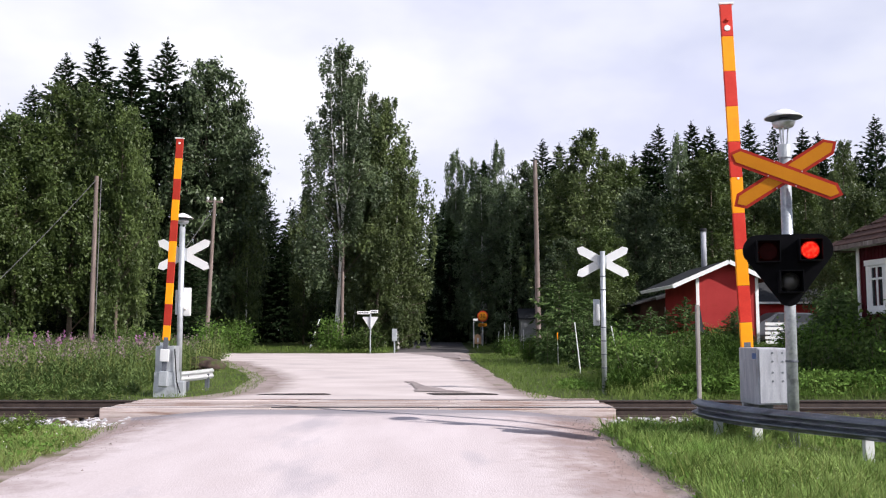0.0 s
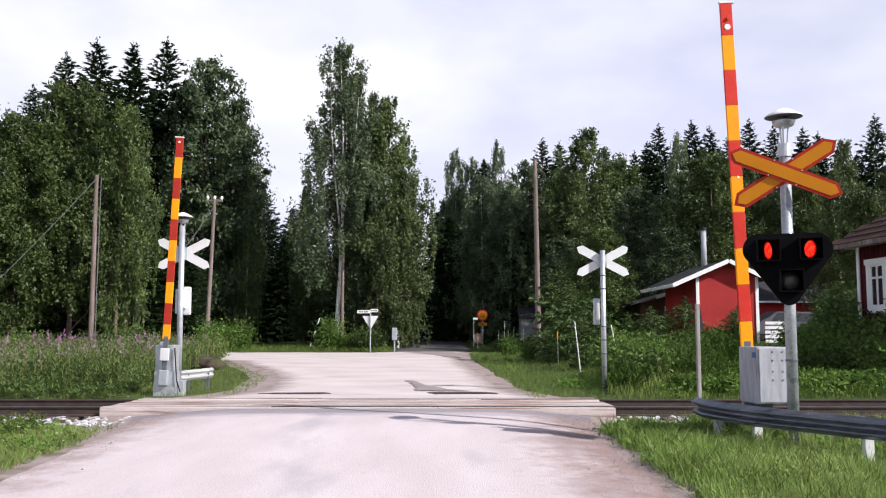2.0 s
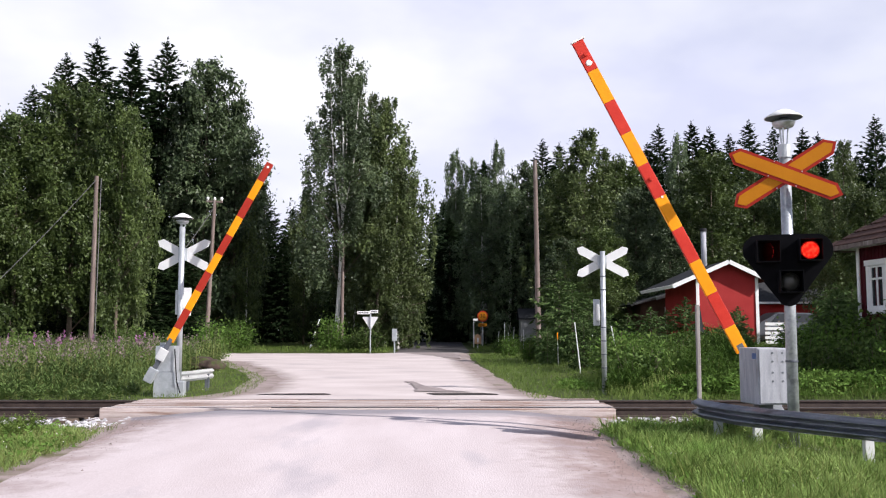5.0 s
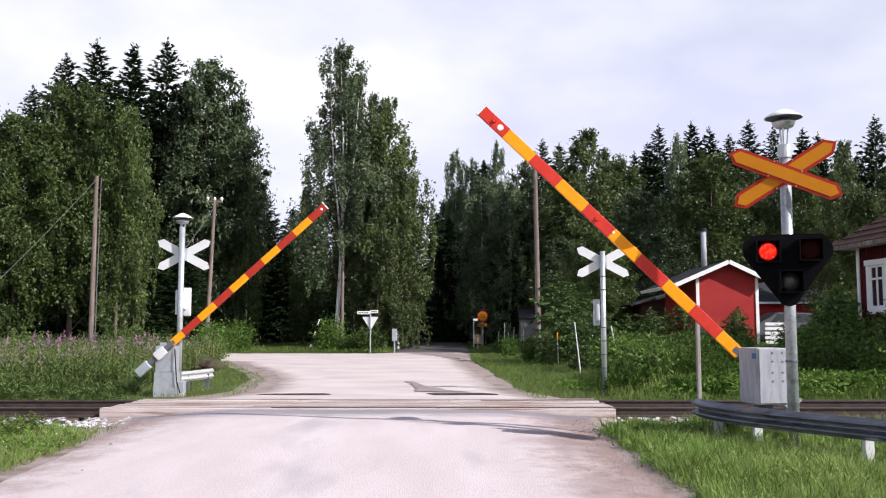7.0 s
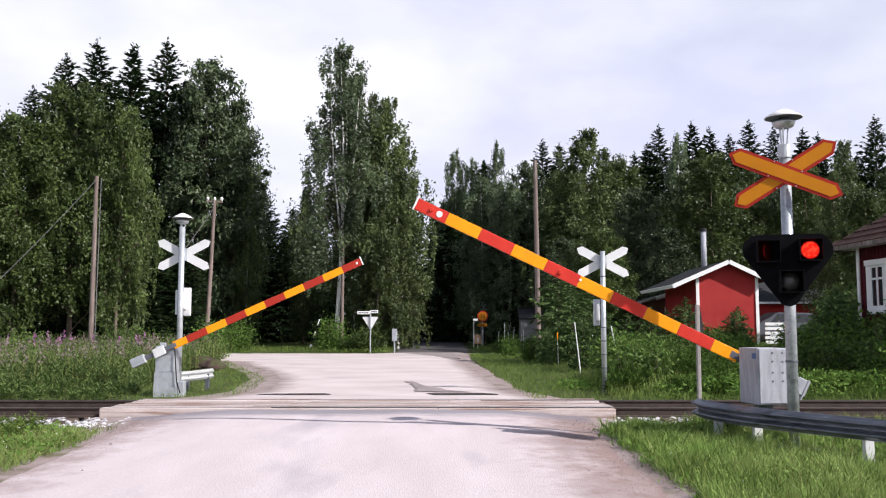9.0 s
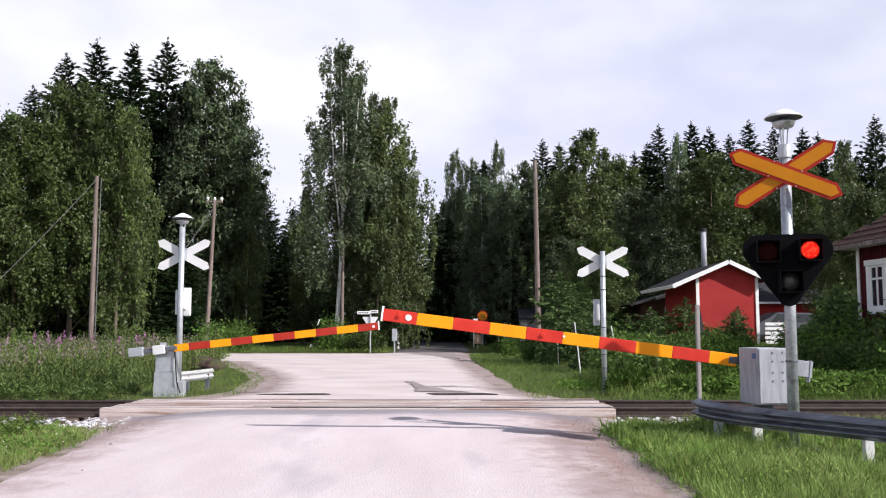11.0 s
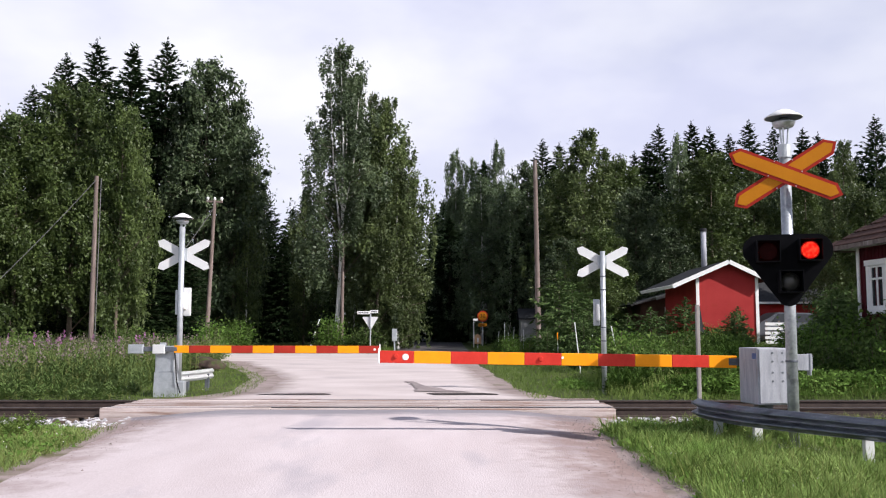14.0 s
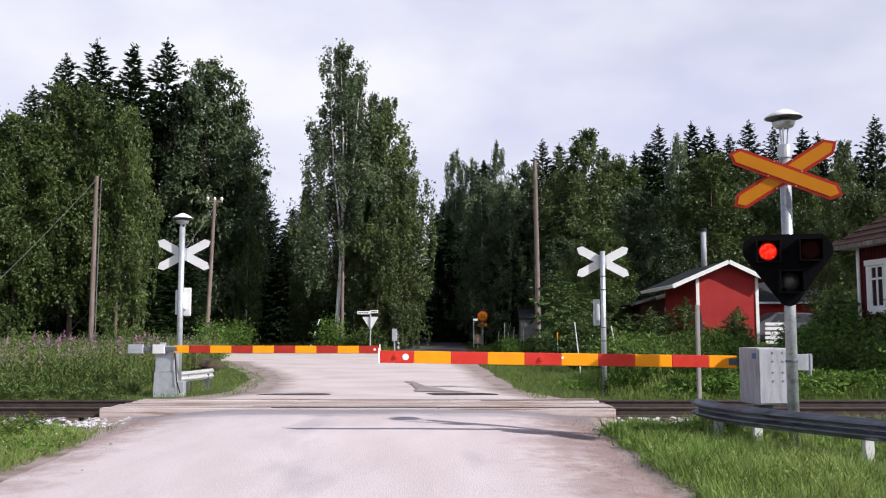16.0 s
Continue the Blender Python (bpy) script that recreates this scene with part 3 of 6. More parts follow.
def near_barrier():
    gate = thing("barrier_gate", pose(4.03, 11.45, -0.1), "level crossing barrier with streaked aluminium drive cabinet", "barrier", "barriers of the crossing")
    bm = B()
    box(bm, -0.21, 0.20, -0.25, 0.24, 0.57, 1.265, 0.012)
    cab = part("cabinet", bm, ALU, gate, "streaked aluminium drive cabinet")
    bm = B()
    box(bm, -0.19, 0.185, -0.262, -0.25, 0.59, 1.245, 0.004)
    part("cabinet_door", bm, ALU, cab)
    cab.rotation_euler = (0, 0, radians(8))
    bm = box(B(), -0.2145, -0.2105, -0.22, -0.12, 1.13, 1.20)
    part("side_plate", bm, PLATE_BLUE, cab, "small blue plate")
    bm = B()
    box(bm, 0.202, 0.216, -0.30, -0.14, 0.585, 1.25, 0.004)
    part("door_edge", bm, BACKPLATE, cab, "bright folded edge of the door")
    for i in range(4):
        for j in (0, 1):
            bm = B()
            x, z = -0.02 + j * 0.13, 0.86 + i * 0.105 + (0.03 if i > 1 else 0)
            tube(bm, (x, -0.268, z), (x, -0.2621, z), 0.013, seg=8)
            part("bolt", bm, DARKSTEEL, cab)
    for z in (0.66, 1.1):
        bm = B()
        tube(bm, (0.2, -0.265, z), (0.2, -0.265, z + 0.1), 0.014, seg=8)
        part("hinge", bm, DARKSTEEL, cab)
    bm = B()
    box(bm, -0.09, 0.09, -0.05, 0.17, 0.05, 0.57, 0.01)
    part("pedestal", bm, DARKSTEEL, gate)
    bm = B()
    box(bm, -0.3, 0.42, -0.3, 0.3, -0.25, 0.2, 0.02)
    part("foundation", bm, CONCRETE, gate, "weathered concrete foundation")
    bm = B()
    box(bm, -0.17, 0.03, 0.245, 0.29, 0.9, 1.18, 0.01)
    part("hub_plate", bm, ZINC, gate)
    boom = build_boom(gate, (-0.087, 0.33, 1.075), -1, 4.76, PAINT_RED)
    bm = B()
    box(bm, 0.44, 0.82, -0.05, 0.05, -0.10, 0.11, 0.01)
    box(bm, 0.78, 0.80, -0.06, 0.05, -0.16, 0.12, 0.005)
    part("counterweight", bm, ALU, boom, "grey counterweight plates")
    return boom


def far_barrier():
    gate = thing("barrier_gate", pose(-6.0, 19.9, 0.0), "level crossing barrier with grey steel drive cabinet", "barrier", "barriers of the crossing")
    bm = B()
    box(bm, -0.24, 0.18, -0.16, 0.2, 0.5, 1.06, 0.012)
    part("cabinet", bm, ZINC, gate, "grey upper drive cabinet")
    bm = B()
    prism(bm, [(-0.26, -0.1), (0.24, -0.1), (0.19, 0.495), (-0.24, 0.495)], -0.19, 0.22)
    part("pedestal", bm, ZINC, gate, "tapered grey steel pedestal")
    bm = B()
    tube(bm, (0.19, -0.2, 1.0), (0.26, -0.24, 0.3), 0.014, seg=6)
    tube(bm, (0.26, -0.24, 0.3), (0.33, -0.2, 0.05), 0.014, seg=6)
    part("hose", bm, RUBBER, gate, "black cable hose")
    bm = B()
    box(bm, 0.24, 0.38, -0.1, 0.1, -0.05, 0.3, 0.02)
    part("junction_box", bm, ZINC, gate)
    bm = B()
    box(bm, -0.2, -0.08, 0.0, 0.1, 1.06, 1.13, 0.01)
    part("cap", bm, ZINC, gate)
    boom = build_boom(gate, (0.003, -0.24, 0.993), 1, 4.62, PAINT_RED_DARK)
    bm = B()
    box(bm, -0.80, -0.47, -0.06, 0.05, -0.10, 0.10, 0.02)
    part("counterweight", bm, ZINC, boom, "pale grey counterweight box")
    bm = B()
    box(bm, -0.27, 0.0, -0.06, -0.026, -0.1, 0.10, 0.015)
    part("hub_cover", bm, BACKPLATE, boom, "pale grey hub cover")
    return boom


def cross_arm(bm, length, width, angle, y0, y1):
    h, w = length / 2, width / 2
    prism(bm, [(-h, 0), (-h + w, -w), (h - w, -w), (h, 0), (h - w, w), (-h + w, w)], y0, y1, pose(0, 0, 0, 0, angle, 0))
    return bm


def mast(name, base, height, r, label, group, steel=None):
    m = thing(name, pose(*base), label, "signal mast", group)
    bm = B()
    tube(bm, (0, 0, -0.2), (0, 0, height), r, r, 16)
    part("pole", bm, steel or ZINC, m, "galvanised steel pole", True)
    return m


def bell(m, z, r):
    bm = B()
    lathe(bm, [(r * 0.22, z), (r * 0.50, z + r * 0.10), (r * 0.60, z + r * 0.30), (r * 0.62, z + r * 0.36), (r * 0.40, z + r * 0.42), (r * 0.16, z + r * 0.60)], (0, 0, 0), 24)
    part("bell_horn", bm, ZINC, m, "grey warning bell", True)
    bm = B()
    lathe(bm, [(r * 1.0, z + r * 0.585), (r * 1.01, z + r * 0.62), (r * 0.72, z + r * 0.80), (r * 0.42, z + r * 0.98), (r * 0.16, z + r * 1.08)], (0, 0, 0), 28)
    hood = part("bell_hood", bm, WHITE, m, "white domed hood of the bell", True)
    bm = B()
    lathe(bm, [(r * 0.97, z + r * 0.582), (r * 0.80, z + r * 0.57), (r * 0.2, z + r * 0.575)], (0, 0, 0), 28)
    part("hood_underside", bm, DARKSTEEL, hood, "dark grey underside of the hood")
    bm = B()
    for a in range(3):
        x, y = r * 0.25 * math.cos(a * 2.1), r * 0.25 * math.sin(a * 2.1)
        tube(bm, (x * 0.6, y * 0.6, z - r * 1.0), (x, y, z + 0.02), 0.012, seg=6)
    part("bell_bracket", bm, ZINC, m)


def near_signal():
    m = mast("signal_mast", (4.175, 10.9, -0.1), 3.73, 0.066, "galvanised mast with yellow crossbuck, black warning light board and bell", "signal masts of the crossing", MASTZINC)
    bm = B()
    box(bm, -0.2, 0.24, -0.16, 0.25, -0.2, 0.10, 0.02)
    part("foundation", bm, CONCRETE, m, "weathered concrete foundation")
    bm = B()
    tube(bm, (0, 0, 3.58), (0, 0, 3.74), 0.08, seg=16)
    part("collar", bm, ZINC, m)
    bm = B()
    tube(bm, (0, 0, 1.10), (0, 0, 1.125), 0.074, seg=16)
    part("clamp", bm, DARKSTEEL, m)
    bell(m, 3.94, 0.225)
    for i, ang in enumerate((23.6, -32.0)):
        y = -0.135 if i == 0 else -0.105
        bm = cross_arm(B(), 1.40, 0.215, ang, y, y + 0.012)
        arm = part("crossbuck_arm", bm, SIGN_RED, m, "yellow crossbuck arm with red border")
        arm.location, arm.rotation_euler = (-0.02, 0, 3.36), (0, 0, radians(-14))
        bm = cross_arm(B(), 1.305, 0.142, ang, y - 0.006, y - 0.0005)
        part("yellow_face", bm, SIGN_YELLOW, arm, "yellow sheeting")
        for dx in (-0.17, 0.17):
            for dz in (-0.095, 0.095):
                p = pose(0, 0, 0, 0, ang, 0) @ Vector((dx, y - 0.012, dz))
                bm = B()
                tube(bm, p, p + Vector((0, 0.013, 0)), 0.008, seg=6)
                part("bolt", bm, ZINC, arm)
    # light board: three rounded corners
    out = []
    for cx, cz, r, a0, a1 in ((0.32, 0.22, 0.19, -25, 95), (-0.32, 0.22, 0.19, 85, 205), (0.0, -0.32, 0.13, 205, 335)):
        for k in range(9):
            a = radians(a0 + (a1 - a0) * k / 8)
            out.append((cx + r * math.cos(a), cz + r * math.sin(a)))
    bm = prism(B(), out, -0.16, -0.12)
    board = part("light_board", bm, BLACK, m, "black heart-shaped light board")
    board.location, board.rotation_euler = (-0.025, 0, 2.215), (0, 0, radians(-14))
    for x, z in ((-0.235, 0.195), (0.235, 0.205), (0.01, -0.165)):
        bm = B()
        tube(bm, (x, -0.42, z), (x, -0.161, z), 0.185, 0.185, 4, False)
        bmesh.ops.rotate(bm, verts=bm.verts[:], cent=(x, -0.2, z), matrix=Matrix.Rotation(radians(45), 3, "Y"))
        bmesh.ops.solidify(bm, geom=bm.faces[:], thickness=0.01)
        part("lamp_hood", bm, BLACK, board, "square black lamp hood")
    bm = B()
    lathe(bm, [(0.115, 0.0), (0.11, 0.012), (0.08, 0.028), (0.03, 0.036)], (0, 0, 0), 24)
    bmesh.ops.rotate(bm, verts=bm.verts[:], matrix=Matrix.Rotation(radians(90), 3, "X"))
    lens = part("clear_lens", bm, LENS_CLEAR, board, "unlit clear lens", True)
    lens.location = (0.01, -0.20, -0.165)
    discs = []
    for x, z in ((-0.235, 0.195), (0.235, 0.205)):
        bm = B()
        tube(bm, (0, -0.006, 0), (0, 0.0, 0), 0.1, 0.106, 24)
        disc = part("flashing_lamp", bm, LAMP_RIM, board, "red flashing warning lamp")
        bm = B()
        lathe(bm, [(0.094, 0.0), (0.09, 0.003), (0.05, 0.006), (0.01, 0.007)], (0, 0, 0), 24)
        bmesh.ops.rotate(bm, verts=bm.verts[:], matrix=Matrix.Rotation(radians(90), 3, "X"))
        bmesh.ops.translate(bm, verts=bm.verts[:], vec=(0, -0.0065, 0))
        part("lit_lens", bm, LAMP_RED, disc, "bright red lens", True)
        disc.location = (x, -0.285, z)
        bm = B()
        tube(bm, (0, 0.0005, 0), (0, 0.006, 0), 0.106, 0.1, 24)
        part("dark_side", bm, LENS_OFF, disc, "unlit dark red lens")
        discs.append(disc)
    return discs


def far_signals():
    left = mast("signal_mast", (-5.87, 20.25, 0.0), 3.72, 0.062, "galvanised mast with crossbuck seen from behind and bell", "signal masts of the crossing")
    bell(left, 3.78, 0.23)
    right = mast("signal_mast", (3.61, 20.4, 0.0), 3.18, 0.058, "galvanised mast with crossbuck seen from behind and a lamp box", "signal masts of the crossing")
    for m, z in ((left, 3.10), (right, 2.95)):
        for i, ang in enumerate((28, -28)):
            bm = cross_arm(B(), 1.33, 0.19, ang, 0.075 + 0.03 * i, 0.087 + 0.03 * i)
            arm = part("crossbuck_arm", bm, BACKPLATE, m, "pale grey back of a crossbuck arm")
            arm.location = (0.02, 0, z)
        bm = B()
        box(bm, -0.1, 0.1, 0.05, 0.075, z - 0.14, z + 0.14)
        part("clamp", bm, ZINC, m)
    bm = B()
    box(bm, -0.03, 0.20, 0.12, 0.16, 1.72, 2.36, 0.03)
    board = part("light_board", bm, BACKPLATE, left, "pale back plate of the light board")
    bm = B()
    box(bm, 0.0, 0.13, -0.02, 0.13, 1.85, 2.25, 0.05)
    part("lamp_housing", bm, WHITE, board, "white lamp housing")
    bm = B()
    box(bm, -0.12, -0.07, 0.0, 0.03, 1.75, 2.3, 0.005)
    part("bracket", bm, ZINC, left)
    bm = B()
    box(bm, -0.21, -0.06, 0.1, 0.14, 1.5, 2.1, 0.02)
    board = part("light_board", bm, ZINC, right, "back plate of the light board")
    bm = B()
    box(bm, -0.15, -0.065, -0.02, 0.11, 1.6, 2.0, 0.04)
    part("lamp_housing", bm, BACKPLATE, board, "grey lamp housing")
    for dz in (0.55, 0.85, 1.15, 1.45, 2.3, 2.6):
        bm = B()
        tube(bm, (0, 0, dz), (0, 0, dz + 0.025), 0.064, seg=12)
        part("band", bm, DARKSTEEL, right)


def guard_rail(name, pts, top, deep, posts, material, label):
    """A steel beam with a rib profile along a line of points, on posts."""
    rail = thing(name, pose(0, 0, 0), label, "guard rail")
    prof = [(0.0175 * (1 - math.cos(4 * math.pi * k / 20)), -0.012 * k) for k in range(21)]
    path = []
    for a, b in zip(pts, pts[1:]):
        for k in range(8):
            path.append(Vector(a).lerp(Vector(b), k / 8))
    path.append(Vector(pts[-1]))
    for _ in range(4):
        path = [path[0]] + [(a + 2 * b + c) / 4 for a, b, c in zip(path, path[1:], path[2:])] + [path[-1]]
    bm = B()
    rings = []
    for i, p in enumerate(path):
        d = (path[min(i + 1, len(path) - 1)] - path[max(i - 1, 0)]).normalized()
        side = Vector((d.y, -d.x, 0)).normalized()
        if side.y > 0:
            side = -side
        rings.append([bm.verts.new(p + side * o * deep + Vector((0, 0, h * top))) for o, h in prof])
    for a, b in zip(rings, rings[1:]):
        for i in range(len(prof) - 1):
            bm.faces.new((a[i], a[i + 1], b[i + 1], b[i]))
    bmesh.ops.solidify(bm, geom=bm.faces[:], thickness=0.008)
    beam = part("beam", bm, material, rail)
    for poly in beam.data.polygons:
        poly.use_smooth = True
    for x, y, z0, z1, mt in posts:
        bm = B()
        box(bm, x - 0.05, x + 0.05, y + 0.03, y + 0.11, z0, z1, 0.008)
        part("post", bm, mt, rail, "steel guard rail post")
    return rail


NEAR_BOOM = near_barrier()
FAR_BOOM = far_barrier()
DISCS = near_signal()
far_signals()
guard_rail("guard_rail", [(3.34, 12.0, 0.50), (3.36, 11.7, 0.49), (3.6, 11.0, 0.475), (4.05, 10.4, 0.46), (4.7, 9.6, 0.44), (5.6, 8.6, 0.42), (7.2, 7.2, 0.36)], 1.0, 2.5,
           [(3.48, 11.52, -0.3, 0.40, ZINC), (3.78, 10.95, -0.3, 0.40, BACKPLATE), (4.58, 9.82, -0.4, 0.36, BACKPLATE), (5.9, 8.5, -0.5, 0.3, BACKPLATE)], RAILSTEEL, "dark weathered steel guard rail on posts beside the road")
guard_rail("guard_rail", [(-6.1, 21.0, 0.45), (-5.8, 21.3, 0.47), (-5.5, 21.8, 0.50)], 1.0, 1.2,
           [(-5.95, 21.15, -0.2, 0.38, DARKSTEEL), (-5.6, 21.6, -0.2, 0.38, DARKSTEEL)], BACKPLATE, "short whitish guard rail by the barrier")

# ---- poles, signs, wires ----
def utility_pole(base, height, r, lean, label, insulators=False):
    m = thing("utility_pole", pose(*base) @ pose(0, 0, 0, 0, lean, 0), label, "utility pole", "utility poles")
    bm = B()
    tube(bm, (0, 0, -0.4), (0, 0, height), r * 0.95, r * 0.66, 12)
    part("pole", bm, POLEWOOD, m)
    if insulators:
        bm = B()
        box(bm, -0.42, 0.42, -0.05, 0.05, height - 0.12, height - 0.02, 0.01)
        bar = part("crossarm", bm, POLEWOOD, m)
        for x in (-0.36, 0.0, 0.36):
            bm = B()
            lathe(bm, [(0.03, height - 0.02), (0.075, height + 0.05), (0.07, height + 0.14), (0.03, height + 0.18)], (x, 0, 0), 10)
            part("insulator", bm, WHITE, bar, "white porcelain insulator")
    return m


def wire(a, b, r, sag, label):
    bm = B()
    last = None
    for k in range(11):
        p = Vector(a).lerp(Vector(b), k / 10) - Vector((0, 0, sag * 4 * (k / 10) * (1 - k / 10)))
        if last is not None:
            tube(bm, last, p, r, seg=6)
        last = p
    tagged(part("wire", bm, CABLE), label, "cable")


def bars(parent, cx, y, cz, w, h, n, material):
    """Writing too small to read, as plain bars."""
    for k in range(n):
        bm = B()
        x = cx - w / 2 + w * k / n
        box(bm, x, x + w / n * 0.7, y - 0.003, y, cz - h / 2, cz + h / 2)
        part("lettering_bar", bm, material, parent, "dark bar of unreadable lettering")


def build_signs():
    s = thing("yield_sign", pose(-4.0, 50.0, 0.2), "white back of a yield sign under two name plates", "road sign")
    bm = B()
    tube(bm, (0, 0, -0.3), (0, 0, 2.3), 0.04, seg=10)
    part("pole", bm, ZINC, s)
    bm = prism(B(), [(-0.42, 2.0), (0.38, 2.0), (0.42, 1.96), (0.03, 1.3), (-0.03, 1.3), (-0.44, 1.96)], 0.05, 0.065)
    part("triangle_plate", bm, BACKPLATE, s, "pale grey back of the triangle")
    for x0, x1, z in ((-0.72, -0.02, 2.14), (0.0, 0.42, 2.2)):
        bm = B()
        box(bm, x0, x1, -0.06, -0.045, z, z + 0.17, 0.004)
        p = part("name_plate", bm, WHITE, s, "white street name plate")
        bars(p, (x0 + x1) / 2, -0.0605, z + 0.085, (x1 - x0) * 0.8, 0.08, 6, DARKSTEEL)
    s = thing("grey_cabinet_post", pose(-2.75, 51.5, 0.2), "small grey box on a post at the roadside", "utility box")
    bm = B()
    tube(bm, (0, 0, -0.3), (0, 0, 0.7), 0.05, seg=8)
    part("post", bm, ZINC, s)
    bm = B()
    box(bm, -0.14, 0.14, -0.1, 0.1, 0.65, 1.35, 0.02)
    part("box", bm, ZINC, s)
    s = thing("speed_limit_sign", pose(2.62, 60.0, 0.35), "round yellow speed limit sign with red border on a post", "road sign")
    bm = B()
    tube(bm, (0, 0, -0.3), (0, 0, 2.35), 0.035, seg=8)
    part("pole", bm, ZINC, s)
    bm = B()
    tube(bm, (0, -0.06, 2.05), (0, -0.045, 2.05), 0.36, seg=28)
    plate = part("plate", bm, SIGN_RED, s, "red rim")
    bm = B()
    tube(bm, (0, -0.066, 2.05), (0, -0.0605, 2.05), 0.29, seg=28)
    part("face", bm, SIGN_YELLOW, plate, "yellow face")
    txt = bpy.data.curves.new("digits", "FONT")
    txt.body, txt.size, txt.align_x, txt.align_y, txt.extrude = "30", 0.36, "CENTER", "CENTER", 0.002
    txt.materials.append(BLACK)
    ob = new("digits", txt)
    ob.parent, ob.matrix_basis = plate, pose(0, -0.069, 2.05, 90)
    tagged(ob, "black digits 30")
    bm = B()
    box(bm, -0.27, 0.27, -0.06, -0.045, 1.38, 1.58, 0.004)
    sub = part("sub_plate", bm, SIGN_YELLOW, s, "small yellow plate")
    bars(sub, 0, -0.0605, 1.48, 0.42, 0.09, 5, BLACK)
    s = thing("parcel_post_box", pose(2.25, 59.0, 0.3), "small faded tan mailbox on a post", "mailbox")
    bm = B()
    tube(bm, (0, 0, -0.2), (0, 0, 0.4), 0.04, seg=8)
    part("post", bm, ZINC, s)
    bm = B()
    prism(bm, [(-0.2, 0.3), (0.2, 0.3), (0.2, 0.8), (0.0, 0.95), (-0.2, 0.8)], -0.15, 0.15)
    body = part("body", bm, TAN, s, "faded tan box")
    bm = B()
    box(bm, -0.04, 0.06, -0.158, -0.151, 0.4, 0.7)
    part("door_plate", bm, BACKPLATE, body)
    m = thing("lamp_post", pose(2.05, 60.5, 0.3), "thin white pole with a small box on top", "post")
    bm = B()
    tube(bm, (0, 0, -0.3), (0, 0, 1.9), 0.035, seg=8)
    part("pole", bm, BACKPLATE, m)
    bm = B()
    box(bm, -0.05, 0.28, -0.1, 0.1, 1.8, 1.95, 0.02)
    part("box", bm, WHITE, m)
    # white fence stakes and snow poles along the bank
    for x, y, h, lean, red in ((3.45, 57, 0.9, 4, 0), (3.8, 56, 1.5, 0, 0), (3.95, 54, 0.9, -5, 0), (4.25, 55, 1.2, 3, 0), (4.6, 52, 1.0, 0, 0), (5.2, 36, 1.2, 0, 0), (4.3, 34, 0.95, -1, 1), (4.35, 29, 1.35, -6, 0), (4.85, 25, 1.25, -10, 0), (5.4, 33, 1.1, 2, 0)):
        z = ground_z(x, y)
        st = thing("marker_stake", pose(x, y, z + 0.25) @ pose(0, 0, 0, 0, lean, 0), "thin white marker stake leaning in the weeds" if not red else "thin orange-topped marker stake in the weeds", "stake", "marker stakes")
        bm = B()
        tube(bm, (0, 0, -0.5), (0, 0, h), 0.019, 0.016, 8)
        shaft = part("shaft", bm, WHITE, st)
        if red:
            bm = B()
            tube(bm, (0, 0, h - 0.25), (0, 0, h + 0.02), 0.022, 0.02, 8)
            part("tip", bm, PAINT_ORANGE, shaft, "orange tip")
    p = thing("fence_post", pose(5.05, 18.0, -0.1), "grey weathered wooden post beside the track", "post")
    bm = B()
    box(bm, -0.035, 0.035, -0.05, 0.05, -0.2, 2.0, 0.012)
    part("shaft", bm, GREYWOOD, p)
    bm = prism(B(), [(0.04, 1.98), (0.06, 1.98), (0.13, 1.45), (0.04, 1.5)], 0.02, 0.04)
    part("board_edge", bm, ROOF_FELT, p, "dark back of a small board")
    st = thing("striped_stake", pose(-8.1, 55.0, 0.25) @ pose(0, 0, 0, 0, 18, 0), "black and white leaning marker stake", "stake", "marker stakes")
    for i in range(6):
        bm = B()
        tube(bm, (0, 0, i * 0.4), (0, 0, i * 0.4 + 0.4), 0.035, seg=8)
        part("band", bm, WHITE if i % 2 == 0 else BLACK, st)


# ---- buildings ----
def boards(bm, x0, x1, y, z0, z1, step, m=None, proud=0.008):
    """Lapped horizontal boards on a wall that faces -y."""
    z = z0
    while z < z1:
        t = min(z + step, z1)
        pts = [(x0, y, z), (x1, y, z), (x1, y - proud, z), (x0, y - proud, z), (x0, y - 0.004, t), (x1, y - 0.004, t)]
        v = [bm.verts.new((m or Matrix()) @ Vector(p)) for p in pts]
        bm.faces.new((v[3], v[2], v[5], v[4]))
        bm.faces.new((v[0], v[1], v[2], v[3]))
        z = t
    return bm


